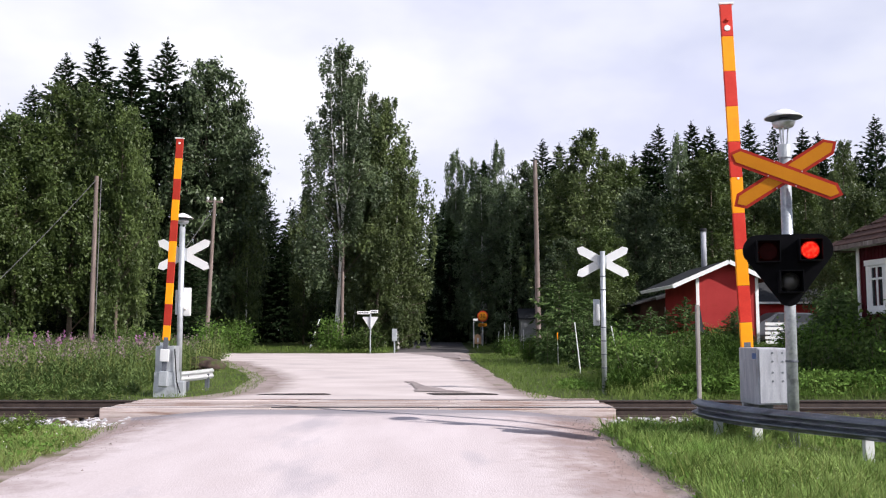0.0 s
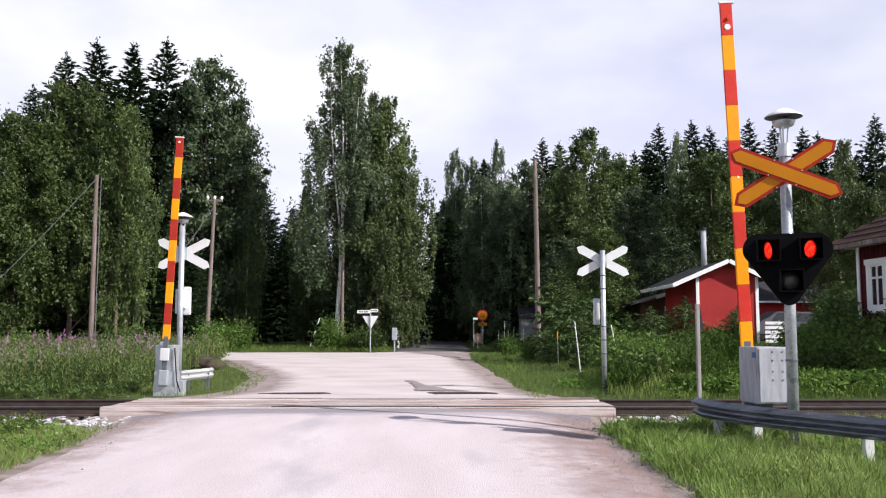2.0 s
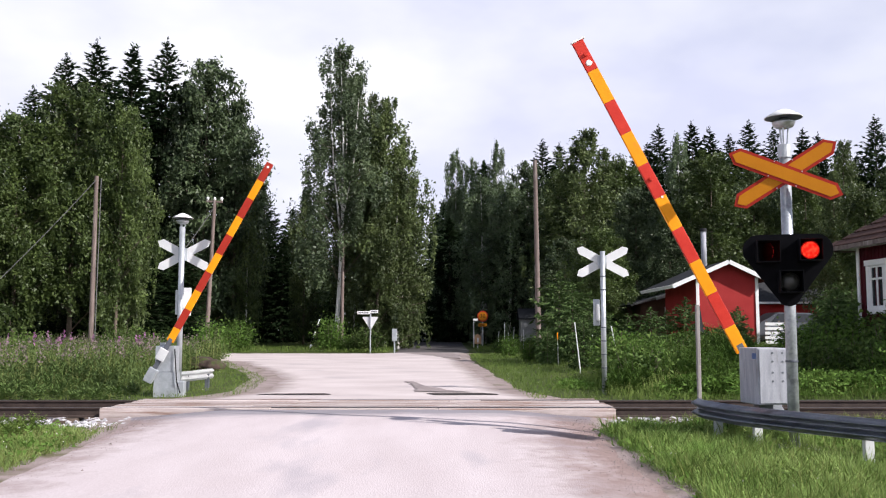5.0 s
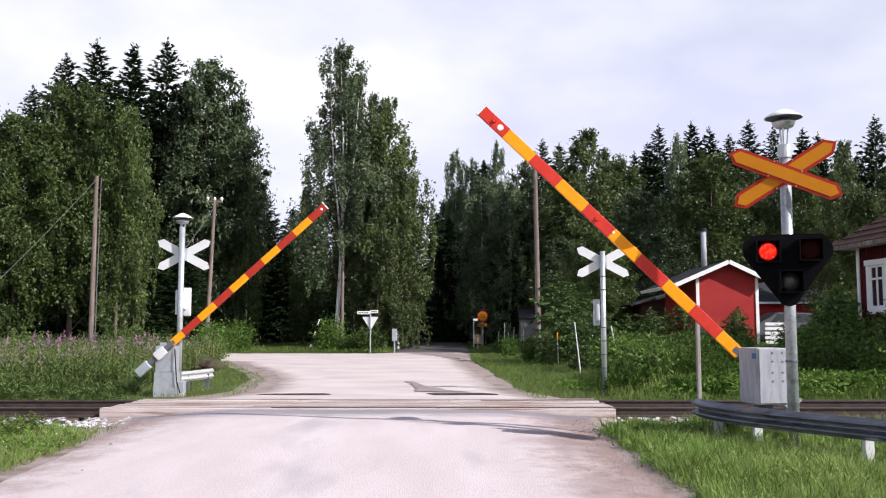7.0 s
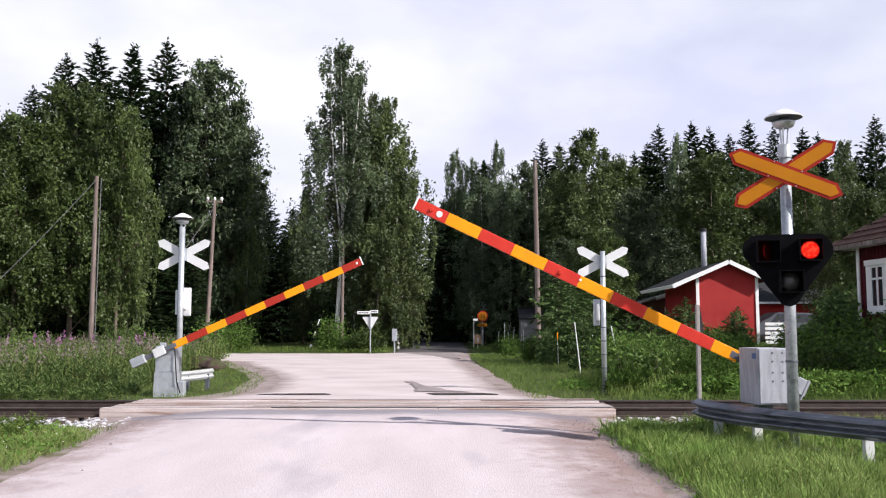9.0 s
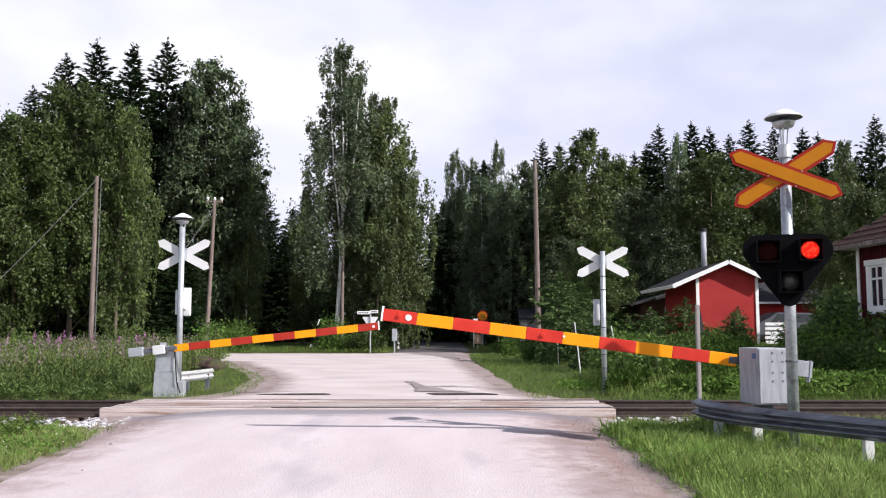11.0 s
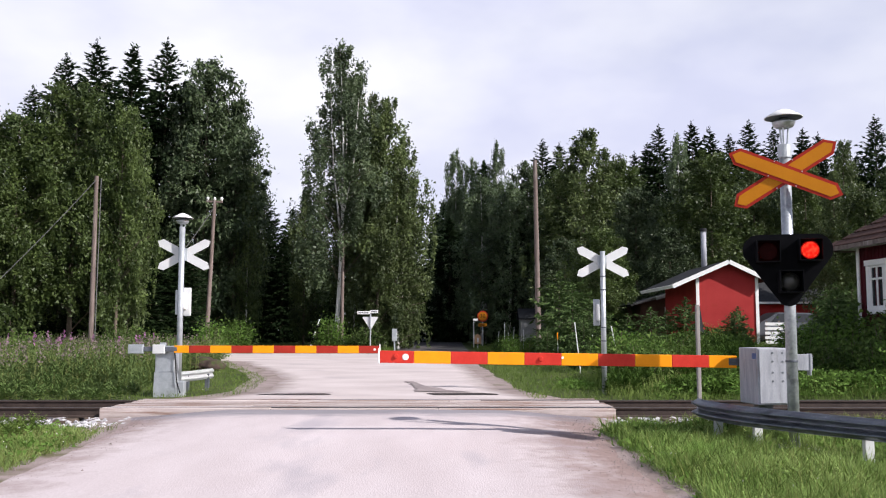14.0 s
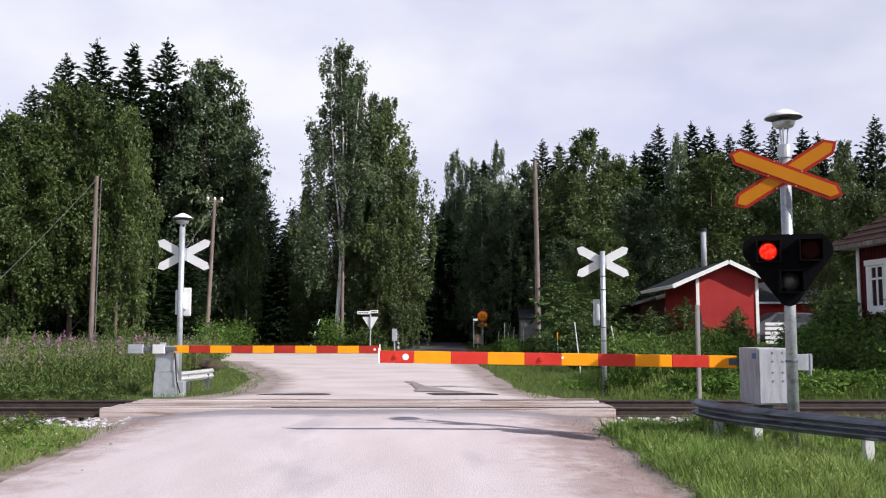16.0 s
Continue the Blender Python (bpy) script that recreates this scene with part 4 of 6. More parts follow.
def build_shed():
    m = pose(11.2, 40.0, 0.8)
    shed = thing("shed", m, "small red ochre wooden shed with white corners and black felt roof", "shed")
    W, D, E, A = 2.72, 5.6, 2.95, 3.6
    bm = B()
    prism(bm, [(0, -0.4), (W, -0.4), (W, E), (W / 2, A), (0, E)], 0, D)
    body = part("wall", bm, RED_WALL, shed, "red ochre board wall")
    bm = boards(B(), 0.0, W, -0.004, -0.3, E, 0.14)
    part("cladding", bm, RED_WALL, body, "horizontal red boards")
    for x in (-0.02, W - 0.12):
        bm = B()
        box(bm, x, x + 0.14, -0.06, -0.024, -0.4, E, 0.006)
        part("corner_board", bm, WHITE, body, "white corner board")
    slope = math.degrees(math.atan2(A - E, W / 2))
    for s in (-1, 1):
        bm = B()
        over = 0.45 if s > 0 else 1.2
        length = math.hypot(W / 2, A - E) + over
        rm = pose(W / 2, 0, A + 0.02) @ pose(0, 0, 0, 0, s * slope * (1 if s > 0 else 0.92), 0)
        box(bm, 0 if s > 0 else -length, length if s > 0 else 0, -0.4, D + 0.4, 0.0, 0.09, 0, rm)
        part("roof", bm, ROOF_FELT, shed, "black felt roof slope")
        bm = B()
        box(bm, 0 if s > 0 else -length, length if s > 0 else 0, -0.44, -0.402, -0.07, 0.11, 0, rm)
        part("barge_board", bm, WHITE, shed, "white barge board")
        if s < 0:
            bm = B()
            box(bm, -length - 0.03, -length, -0.4, D + 0.4, -0.05, 0.10, 0, rm)
            part("fascia", bm, WHITE, shed, "white eave board")
    bm = B()
    tube(bm, (1.25, 3.0, 3.2), (1.25, 3.0, 5.35), 0.13, seg=14)
    pipe = part("stove_pipe", bm, ALU, shed, "shiny steel stove pipe", True)
    bm = B()
    tube(bm, (1.25, 3.0, 5.35), (1.25, 3.0, 5.5), 0.16, seg=14)
    part("pipe_cap", bm, ROOF_FELT, pipe, "black cap")
    ann = thing("shed", pose(10.25, 47.0, 0.9), "low brown wooden outbuilding with felt roof", "shed")
    bm = prism(B(), [(0, -0.4), (1.95, -0.4), (1.95, 2.45), (0, 1.9)], 0, 4)
    wall = part("wall", bm, BROWN_WALL, ann, "brown board wall")
    bm = boards(B(), 0.0, 1.95, -0.004, -0.3, 1.9, 0.14)
    part("cladding", bm, BROWN_WALL, wall, "horizontal brown boards")
    rm = pose(0, 0, 1.95) @ pose(0, 0, 0, 0, -16.0, 0)
    bm = box(B(), -0.6, 2.25, -0.4, 4.4, 0, 0.1, 0, rm)
    part("roof", bm, ROOF_FELT, ann)
    bm = box(B(), 0.75, 2.25, -0.43, -0.4, -0.06, 0.12, 0, rm)
    part("barge_board", bm, WHITE, ann, "white barge board")
    bm = box(B(), -0.6, 0.75, -0.43, -0.4, 0.0, 0.1, 0, rm)
    part("barge_board", bm, GREYWOOD, ann, "bare grey barge board")
    bm = box(B(), 1.25, 1.8, -0.06, -0.016, 0.5, 1.75, 0.01)
    door = part("door", bm, WHITE, ann, "white door")
    bm = box(B(), 1.36, 1.66, -0.068, -0.061, 1.0, 1.6)
    part("door_panel", bm, GREYWOOD, door, "grey door panel")
    red = thing("garage", pose(16.1, 48.0, 0.9), "red wooden outbuilding with dark roof behind the shed", "outbuilding")
    bm = prism(B(), [(0, -0.4), (5, -0.4), (5, 1.95), (0, 1.95)], 0, 5)
    wall = part("wall", bm, RED_WALL, red)
    bm = boards(B(), 0.0, 5.0, -0.004, -0.3, 1.95, 0.14)
    part("cladding", bm, RED_WALL, wall, "horizontal red boards")
    bm = prism(B(), [(-0.35, 1.95), (5.35, 1.95), (5.35, 2.05), (-0.35, 2.05)], -0.4, 0)
    part("eave", bm, BACKPLATE, red)
    bm = box(B(), -0.4, 5.4, -0.4, 3.2, 0, 0.1, 0, pose(0, 0, 2.08) @ pose(0, 0, 0, 27, 0, 0))
    part("roof", bm, ROOF_FELT, red)
    hut = thing("hut", pose(5.15, 60.0, 1.25), "small grey hut with dark pitched roof among trees", "hut")
    bm = box(B(), 0, 1.5, 0, 1.6, -0.5, 1.0)
    part("wall", bm, CONCRETE, hut)
    for s in (-1, 1):
        bm = box(B(), -0.15, 1.65, 0 if s > 0 else -1.15, 1.15 if s > 0 else 0, 0, 0.08, 0, pose(0, 0.8, 1.62) @ pose(0, 0, 0, -s * 36, 0, 0))
        part("roof", bm, ROOF_FELT, hut, "dark roof slope")


def build_house():
    h = thing("house", pose(11.50, 25.0, 1.0, 0, 0, -85), "dark red wooden house with white corner boards and tiled roof", "house")
    W, D, E, O, T = 5.5, 7.0, 2.75, 0.57, 2.45
    bm = B()
    box(bm, 0, W, 0, D, -0.8, E)
    wall = part("wall", bm, DARKRED_WALL, h, "dark red board wall")
    bm = B()
    x = 0.16
    while x < W:
        box(bm, x, x + 0.035, -0.022, -0.001, -0.6, E)
        x += 0.17
    part("batten_cladding", bm, DARKRED_WALL, wall, "dark red battens")
    bm = B()
    box(bm, -0.03, 0.10, -0.035, 0.09, -0.6, E, 0.005)
    part("corner_board", bm, WHITE, wall, "white corner board")
    x0, z0, w, hh = 0.66, 1.11, 0.62, 1.03
    bm = B()
    box(bm, x0 - 0.17, x0 - 0.02, -0.07, -0.024, z0 - 0.12, z0 + hh, 0.006)
    box(bm, x0 + w + 0.02, x0 + w + 0.17, -0.07, -0.024, z0 - 0.12, z0 + hh, 0.006)
    box(bm, x0 - 0.22, x0 + w + 0.22, -0.09, -0.024, z0 + hh, z0 + hh + 0.15, 0.01)
    box(bm, x0 - 0.17, x0 + w + 0.17, -0.08, -0.024, z0 - 0.27, z0 - 0.12, 0.008)
    frame_ob = part("window", bm, WHITE, h, "white window surround")
    bm = B()
    for a, b, c, d in ((x0 - 0.02, x0 + 0.05, z0 - 0.1, z0 + hh), (x0 + w - 0.05, x0 + w + 0.02, z0 - 0.1, z0 + hh), (x0 + w / 2 - 0.03, x0 + w / 2 + 0.03, z0 - 0.1, z0 + hh), (x0, x0 + w, z0 + hh * 0.62, z0 + hh * 0.62 + 0.06), (x0, x0 + w, z0 - 0.12, z0 - 0.05), (x0, x0 + w, z0 + hh - 0.06, z0 + hh)):
        bm = B()
        box(bm, a, b, -0.05, -0.02, c, d, 0.004)
        part("glazing_bar", bm, WHITE, frame_ob, "white glazing bar")
    bm = B()
    box(bm, x0, x0 + w, -0.018, -0.004, z0 - 0.1, z0 + hh)
    part("pane", bm, GLASS_DARK, frame_ob, "dark window glass")
    # hipped tile roof: rows of tiles on the slope towards the road
    bm = B()
    hip = [(-O, -O, E - 0.05), (W + O, -O, E - 0.05), (W + O, D + O, E - 0.05), (-O, D + O, E - 0.05), (W / 2, 3.2, E + T), (W / 2, D - 3.2, E + T)]
    v = [bm.verts.new(p) for p in hip]
    for f in ((0, 1, 4), (1, 2, 5, 4), (2, 3, 5), (3, 0, 4, 5), (3, 2, 1, 0)):
        bm.faces.new([v[i] for i in f])
    roof = part("roof", bm, ROOF_TILE, h, "brown tiled hip roof")
    n = Vector((0, -2.5, 3.65)).normalized()
    up = Vector((0, 3.65, 2.5)).normalized()
    tile_me = None
    for r in range(13):
        t = r / 13
        lo, hi = -O + 3.2 * t, W + O - 3.2 * t
        base = Vector((0, -O, E - 0.03)) + up * (4.42 * t)
        x = lo + 0.12 * (r % 2)
        while x < min(hi - 0.2, 5.0):
            if tile_me is None:
                q = [n * 0.045, Vector((0.24, 0, 0)) + n * 0.045, Vector((0.24, 0, 0)) + up * 0.36 + n * 0.01, up * 0.36 + n * 0.01, Vector(), Vector((0.24, 0, 0)), Vector((0.12, 0, 0)) + n * 0.03, Vector((0.12, 0, 0)) + up * 0.36]
                tile_me = quick_mesh("roof_tile", q, [(0, 6, 7, 3), (6, 1, 2, 7), (4, 5, 1, 6, 0)], ROOF_TILE)
            tile = new("roof_tile", tile_me)
            tile.parent, tile.location = roof, base + Vector((x, 0, 0)) + n * 0.008
            x += 0.25
    bm = B()
    box(bm, -O - 0.03, W + O, -O - 0.04, -O - 0.005, E - 0.14, E - 0.02)
    box(bm, -O - 0.04, -O - 0.005, -O - 0.005, D, E - 0.14, E - 0.02)
    part("fascia", bm, POLEWOOD, h, "grey weathered eave board")
    bm = B()
    box(bm, -O, W + O, -O, D + O, E - 0.09, E - 0.06)
    part("soffit", bm, WHITE, h)


def build_car():
    c = thing("car", pose(17.0, 44.0, 0.82), "grey car parked beside the shed", "car")
    bm = prism(B(), [(-2.1, 0.35), (2.1, 0.35), (2.15, 0.75), (1.9, 0.9), (1.15, 0.98), (0.6, 1.45), (-1.1, 1.48), (-1.75, 1.0), (-2.1, 0.9)], -0.85, 0.85)
    bmesh.ops.bevel(bm, geom=bm.edges[:], offset=0.07, segments=2, affect="EDGES")
    body = part("body", bm, CAR_GREY, c, "grey painted body")
    for o in ([(-0.2, 1.0), (0.98, 1.0), (0.55, 1.38), (-0.2, 1.4)], [(-1.4, 1.02), (-0.28, 1.0), (-0.28, 1.4), (-1.05, 1.41)]):
        part("window", prism(B(), o, -0.862, -0.852), GLASS_DARK, body, "dark side window")
    for x in (-1.3, 1.3):
        for y in (-0.8, 0.8):
            bm = B()
            tube(bm, (x, y - 0.1, 0.32), (x, y + 0.1, 0.32), 0.32, seg=18)
            wheel = part("wheel", bm, RUBBER, c, "black tyre")
            bm = B()
            tube(bm, (x, y - 0.108, 0.32), (x, y - 0.101, 0.32), 0.19, seg=14)
            part("rim", bm, ZINC, wheel, "grey rim")
    f = thing("pallet_fence", pose(14.05, 39.6, 0.85), "white slatted wooden fence panel beside the shed", "fence")
    for i in range(5):
        bm = B()
        box(bm, 0, 1.25, -0.02, 0.02, 0.0 + i * 0.2, 0.13 + i * 0.2, 0.005, pose(0, 0, 0, 0, -2 + i * 0.7, 0))
        part("slat", bm, WHITE, f, "white slat")
    for x in (0.05, 0.6, 1.15):
        bm = B()
        box(bm, x, x + 0.07, 0.022, 0.08, -0.5, 1.0)
        part("post", bm, POLEWOOD, f)


def build_rocks():
    rng = random.Random(8)
    for x, y, r, h in ((-8.45, 31.5, 0.55, 0.34), (-7.95, 31.3, 0.46, 0.27)):
        bm = B()
        bmesh.ops.create_icosphere(bm, subdivisions=3, radius=1.0)
        for v in bm.verts:
            d = 1 + 0.28 * noise.noise(v.co * 1.7 + Vector((x, y, 0))) + 0.1 * noise.noise(v.co * 5)
            v.co = Vector((v.co.x * r * d, v.co.y * r * d, v.co.z * h * d))
        ob = part("boulder", bm, ROCK, None, smooth=True)
        ob.location = (x, y, ground_z(x, y) + h * 0.45)
        tagged(ob, "brown weathered boulder on the verge", "boulder", "boulders on the verge")


utility_pole((-13.56, 35.0, 0.0), 7.45, 0.115, 0, "tall weathered wooden utility pole with stay wire at the meadow")
utility_pole((-12.0, 46.0, 0.1), 8.0, 0.13, 2.0, "leaning wooden pole with three white insulators", True)
utility_pole((-6.25, 56.0, 0.2), 7.05, 0.12, 0.4, "grey wooden utility pole beside the birch")
utility_pole((4.42, 42.0, 0.8), 8.6, 0.14, -0.6, "tall weathered wooden utility pole behind the bushes")
wire((-13.56, 34.9, 7.25), (-19.0, 33.0, 0.6), 0.015, 0.2, "dark stay wire from the pole to the ground")
wire((-13.36, 34.95, 7.35), (-13.4, 34.95, 0.1), 0.018, 0.0, "dark cable running down the pole")
wire((-11.7, 46.0, 7.8), (-13.6, 45.0, 4.6), 0.02, 0.1, "short dark wire hanging from the pole")
build_signs()
build_shed()
build_house()
build_car()
build_rocks()

# ---- trees and plants ----
def leaf_quads(c, size, rng, flat=0.0, long=1.5, hang=0.0):
    """A pointed leaf clump at each centre, turned at random."""
    n = len(c)
    a = rng.normal(size=(n, 3))
    a[:, 2] = a[:, 2] * (1 - flat) - hang
    a /= np.linalg.norm(a, axis=1)[:, None]
    b = np.cross(a, rng.normal(size=(n, 3)))
    b /= np.linalg.norm(b, axis=1)[:, None] + 1e-9
    s = np.asarray(size).reshape(-1, 1) * rng.uniform(0.6, 1.3, (n, 1))
    k = rng.uniform(0.2, 0.42, (n, 1))
    return np.stack([c + a * s * long * 0.6, c - a * s * long * k + b * s * 0.46, c - a * s * long * 0.35 - b * s * 0.46], axis=1)


def broadleaf(name, h, shape, seed, leaves, leaf_mat, bark, size, label, category, droop=0.5, trunk_r=0.16, low=0.06, uneven=(0.5, 1.2), fat=1.0, limbs=None, n_limb=58, stems=(), thin=0.0):
    """Trunk with limbs; leaves hang in strings from the limbs. shape: rows of (share of height, radius)."""
    rng = np.random.default_rng(seed)
    tree = thing(name, pose(0, 0, 0), label, category, "trees of the forest edge")
    bm = B()
    size *= 0.75
    leaves = int(leaves * 1.6)
    sway = rng.uniform(-0.02, 0.02, 2) * h
    stem = lambda t: Vector((sway[0] * math.sin(3 * t), sway[1] * math.sin(2.2 * t), h * t))
    for k in range(10):
        t0, t1 = k / 10 * 0.97, (k + 1) / 10 * 0.97
        tube(bm, stem(t0), stem(t1), trunk_r * (1 - t0) + 0.015, trunk_r * (1 - t1) + 0.015, 8, False)
    for t0, t1, dx, dy in stems:
        foot, tip = stem(t0), stem(t1) + Vector((dx, dy, 0))
        bend = foot.lerp(tip, 0.4) + Vector((dx, dy, 0)) * 0.25
        r0 = trunk_r * (1 - t0) * 0.7
        tube(bm, foot, bend, r0, r0 * 0.7, 8, False)
        tube(bm, bend, tip, r0 * 0.7, 0.015, 8, False)
    hs, rs = [a for a, _ in shape], [b for _, b in shape]
    centres, lm = [], B()
    for i in range(n_limb):
        t = low + (0.99 - low) * ((i + rng.uniform(0, 1)) / n_limb) ** 0.85
        r = float(np.interp(t, hs, rs)) * rng.uniform(*uneven)
        az = i * 2.4 + rng.uniform(-0.5, 0.5)
        rise = r * rng.uniform(0.25, 0.8)
        a = stem(max(0.02, t - rise / h * 0.8))
        b = a + Vector((math.cos(az) * r, math.sin(az) * r, rise))
        mid = a.lerp(b, 0.5) + Vector((0, 0, 0.15 * r))
        rad = max(0.012, trunk_r * 0.32 * (1 - t))
        tube(lm, a, mid, rad, rad * 0.7, 4, False)
        tube(lm, mid, b, rad * 0.7, rad * 0.2, 4, False)
        clumps = 2 + int(1.7 * r)
        per = int(leaves / n_limb * (0.3 + 0.7 * r / max(rs)) * 1.55 / clumps)
        for k in range(clumps):
            u = rng.uniform(0.3, 1.05)
            p = np.array(a.lerp(mid, u * 2) if u < 0.5 else mid.lerp(b, u * 2 - 1)) + rng.normal(size=3) * 0.16 * r * np.array([1, 1, 0.5])
            drop = rng.uniform(0.4, 1.9) * droop * (0.7 + 0.25 * r)
            w = rng.uniform(0, 1, (per, 1)) ** 0.8
            wide = fat * rng.uniform(0.11, 0.30) * (0.7 + 0.12 * r)
            pts = p + np.concatenate([np.zeros((per, 2)), -w * drop], axis=1) + rng.normal(size=(per, 3)) * wide * np.array([1, 1, 0.6]) * (1.15 - 0.65 * w)
            centres.append(pts)
    part("trunk", bm, bark, tree, smooth=True)
    part("limb", lm, limbs or BARK, tree)["kind"] = "stuff"
    c = np.concatenate(centres)
    c[:, 2] = np.maximum(c[:, 2], 0.3)
    if thin:
        c = c[~((c[:, 1] < 0.3) & (np.abs(c[:, 0] + 0.1) < thin * rng.uniform(0.5, 1.6, len(c))) & (rng.random(len(c)) < 0.85))]
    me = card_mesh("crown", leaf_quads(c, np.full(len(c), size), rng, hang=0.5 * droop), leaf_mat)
    crown = new("crown", me)
    crown.parent = tree
    return tree


def spruce(h, r, seed, low=0.03, sprays=26, size=0.24, needles=None, label="dark green spruce with drooping branches", gap=0.29):
    """Whorls of branches of uneven length: rising at the top, level in the middle, drooping below with lifted tips."""
    rng = np.random.default_rng(seed)
    tree = thing("spruce_tree", pose(0, 0, 0), label, "tree", "trees of the forest edge")
    bm = tube(B(), (0, 0, 0), (0, 0, h * 0.985), 0.012 * h, 0.004, 8, False)
    cs, ax, sz = [], [], []
    slope = 0.36 * 16 / h * r / 2.3
    z = low * h
    while z < h * 0.975:
        t = z / h
        reach = min(r * (0.82 + 0.18 * (1 - t)), slope * (h - z) + 0.006 * h)
        n = 7 if t < 0.75 else 6
        turn = rng.uniform(0, 6.283)
        for k in range(n):
            rr = reach * rng.uniform(0.5, 1.12)
            az = turn + 6.283 * (k + rng.uniform(-0.3, 0.3)) / n
            d = np.array([math.cos(az), math.sin(az), 0])
            side = np.array([-d[1], d[0], 0])
            z0 = z + rng.uniform(-0.6, 0.6) * gap * h / 16
            rise = -0.42 + 0.95 * max(0.0, t - 0.25) / 0.75 + rng.uniform(-0.12, 0.12)
            curl = 0.30 - 0.2 * t
            if k % 3 == 0:
                tube(bm, (0, 0, z0), (*(d[:2] * rr * 0.85), z0 + (rise + curl * 0.8) * rr * 0.85), 0.012 * h / 16 * (1.6 - t), 0.004, 3, False)
            m = max(6, int(sprays * (0.2 + rr / r)))
            u = rng.uniform(0.05, 1.0, m) ** 0.8
            lateral = rng.uniform(-1, 1, m) * 0.34 * rr * (1.08 - u)
            pts = d * (u * rr)[:, None] + side * lateral[:, None]
            hang = rng.uniform(0, 1, m) ** 1.5 * size * (1.3 - t)
            pts[:, 2] = z0 + rise * rr * u + curl * rr * u * u - 0.18 * np.abs(lateral) - hang
            cs.append(pts)
            ax.append(d * 0.9 + side * (np.sign(lateral) * 0.5)[:, None] + np.array([0, 0, rise - 0.15]) - np.outer(hang / size, np.array([0, 0, 0.7])) + rng.normal(size=(m, 3)) * 0.25)
            sz.append(np.full(m, size) * (0.45 + 0.55 * min(1.0, (h - z) / (0.3 * h))))
        z += gap * h / 16 * (0.55 + 0.65 * (1 - t)) * rng.uniform(0.75, 1.25)
    top = 14
    cs.append(np.column_stack([rng.normal(size=(top, 2)) * 0.004 * h, h * (1 - 0.035 * rng.random(top))]))
    ax.append(np.column_stack([rng.normal(size=(top, 2)) * 0.45, np.ones(top)]))
    sz.append(np.full(top, size * 0.5))
    c, a, s = np.concatenate(cs), np.concatenate(ax), np.concatenate(sz)[:, None]
    a /= np.linalg.norm(a, axis=1)[:, None]
    b = np.cross(a, rng.normal(size=a.shape))
    b /= np.linalg.norm(b, axis=1)[:, None]
    quads = np.stack([c + a * s * 1.05, c - a * s * 0.5 + b * s * 0.36, c - a * s * 0.5 - b * s * 0.36], axis=1)
    part("trunk", bm, BARK, tree)
    crown = new("crown", card_mesh("crown", quads, needles or NEEDLE))
    crown.parent = tree
    return tree


PLACED = set()


def tree_at(proto, proto_h, proto_r, px, py, height, radius, turn):
    """A tree of the given height and crown radius; the first use of each kind takes the original."""
    m = pose(px, py, ground_z(px, py) - 0.1, 0, 0, turn) @ Matrix.Diagonal((radius / proto_r, radius / proto_r, height / proto_h, 1))
    if proto in PLACED:
        s = proto.scale
        return copy_thing(proto, m @ Matrix.Diagonal((1 / s.x, 1 / s.y, 1 / s.z, 1)))
    PLACED.add(proto)
    proto.matrix_basis = m
    return proto


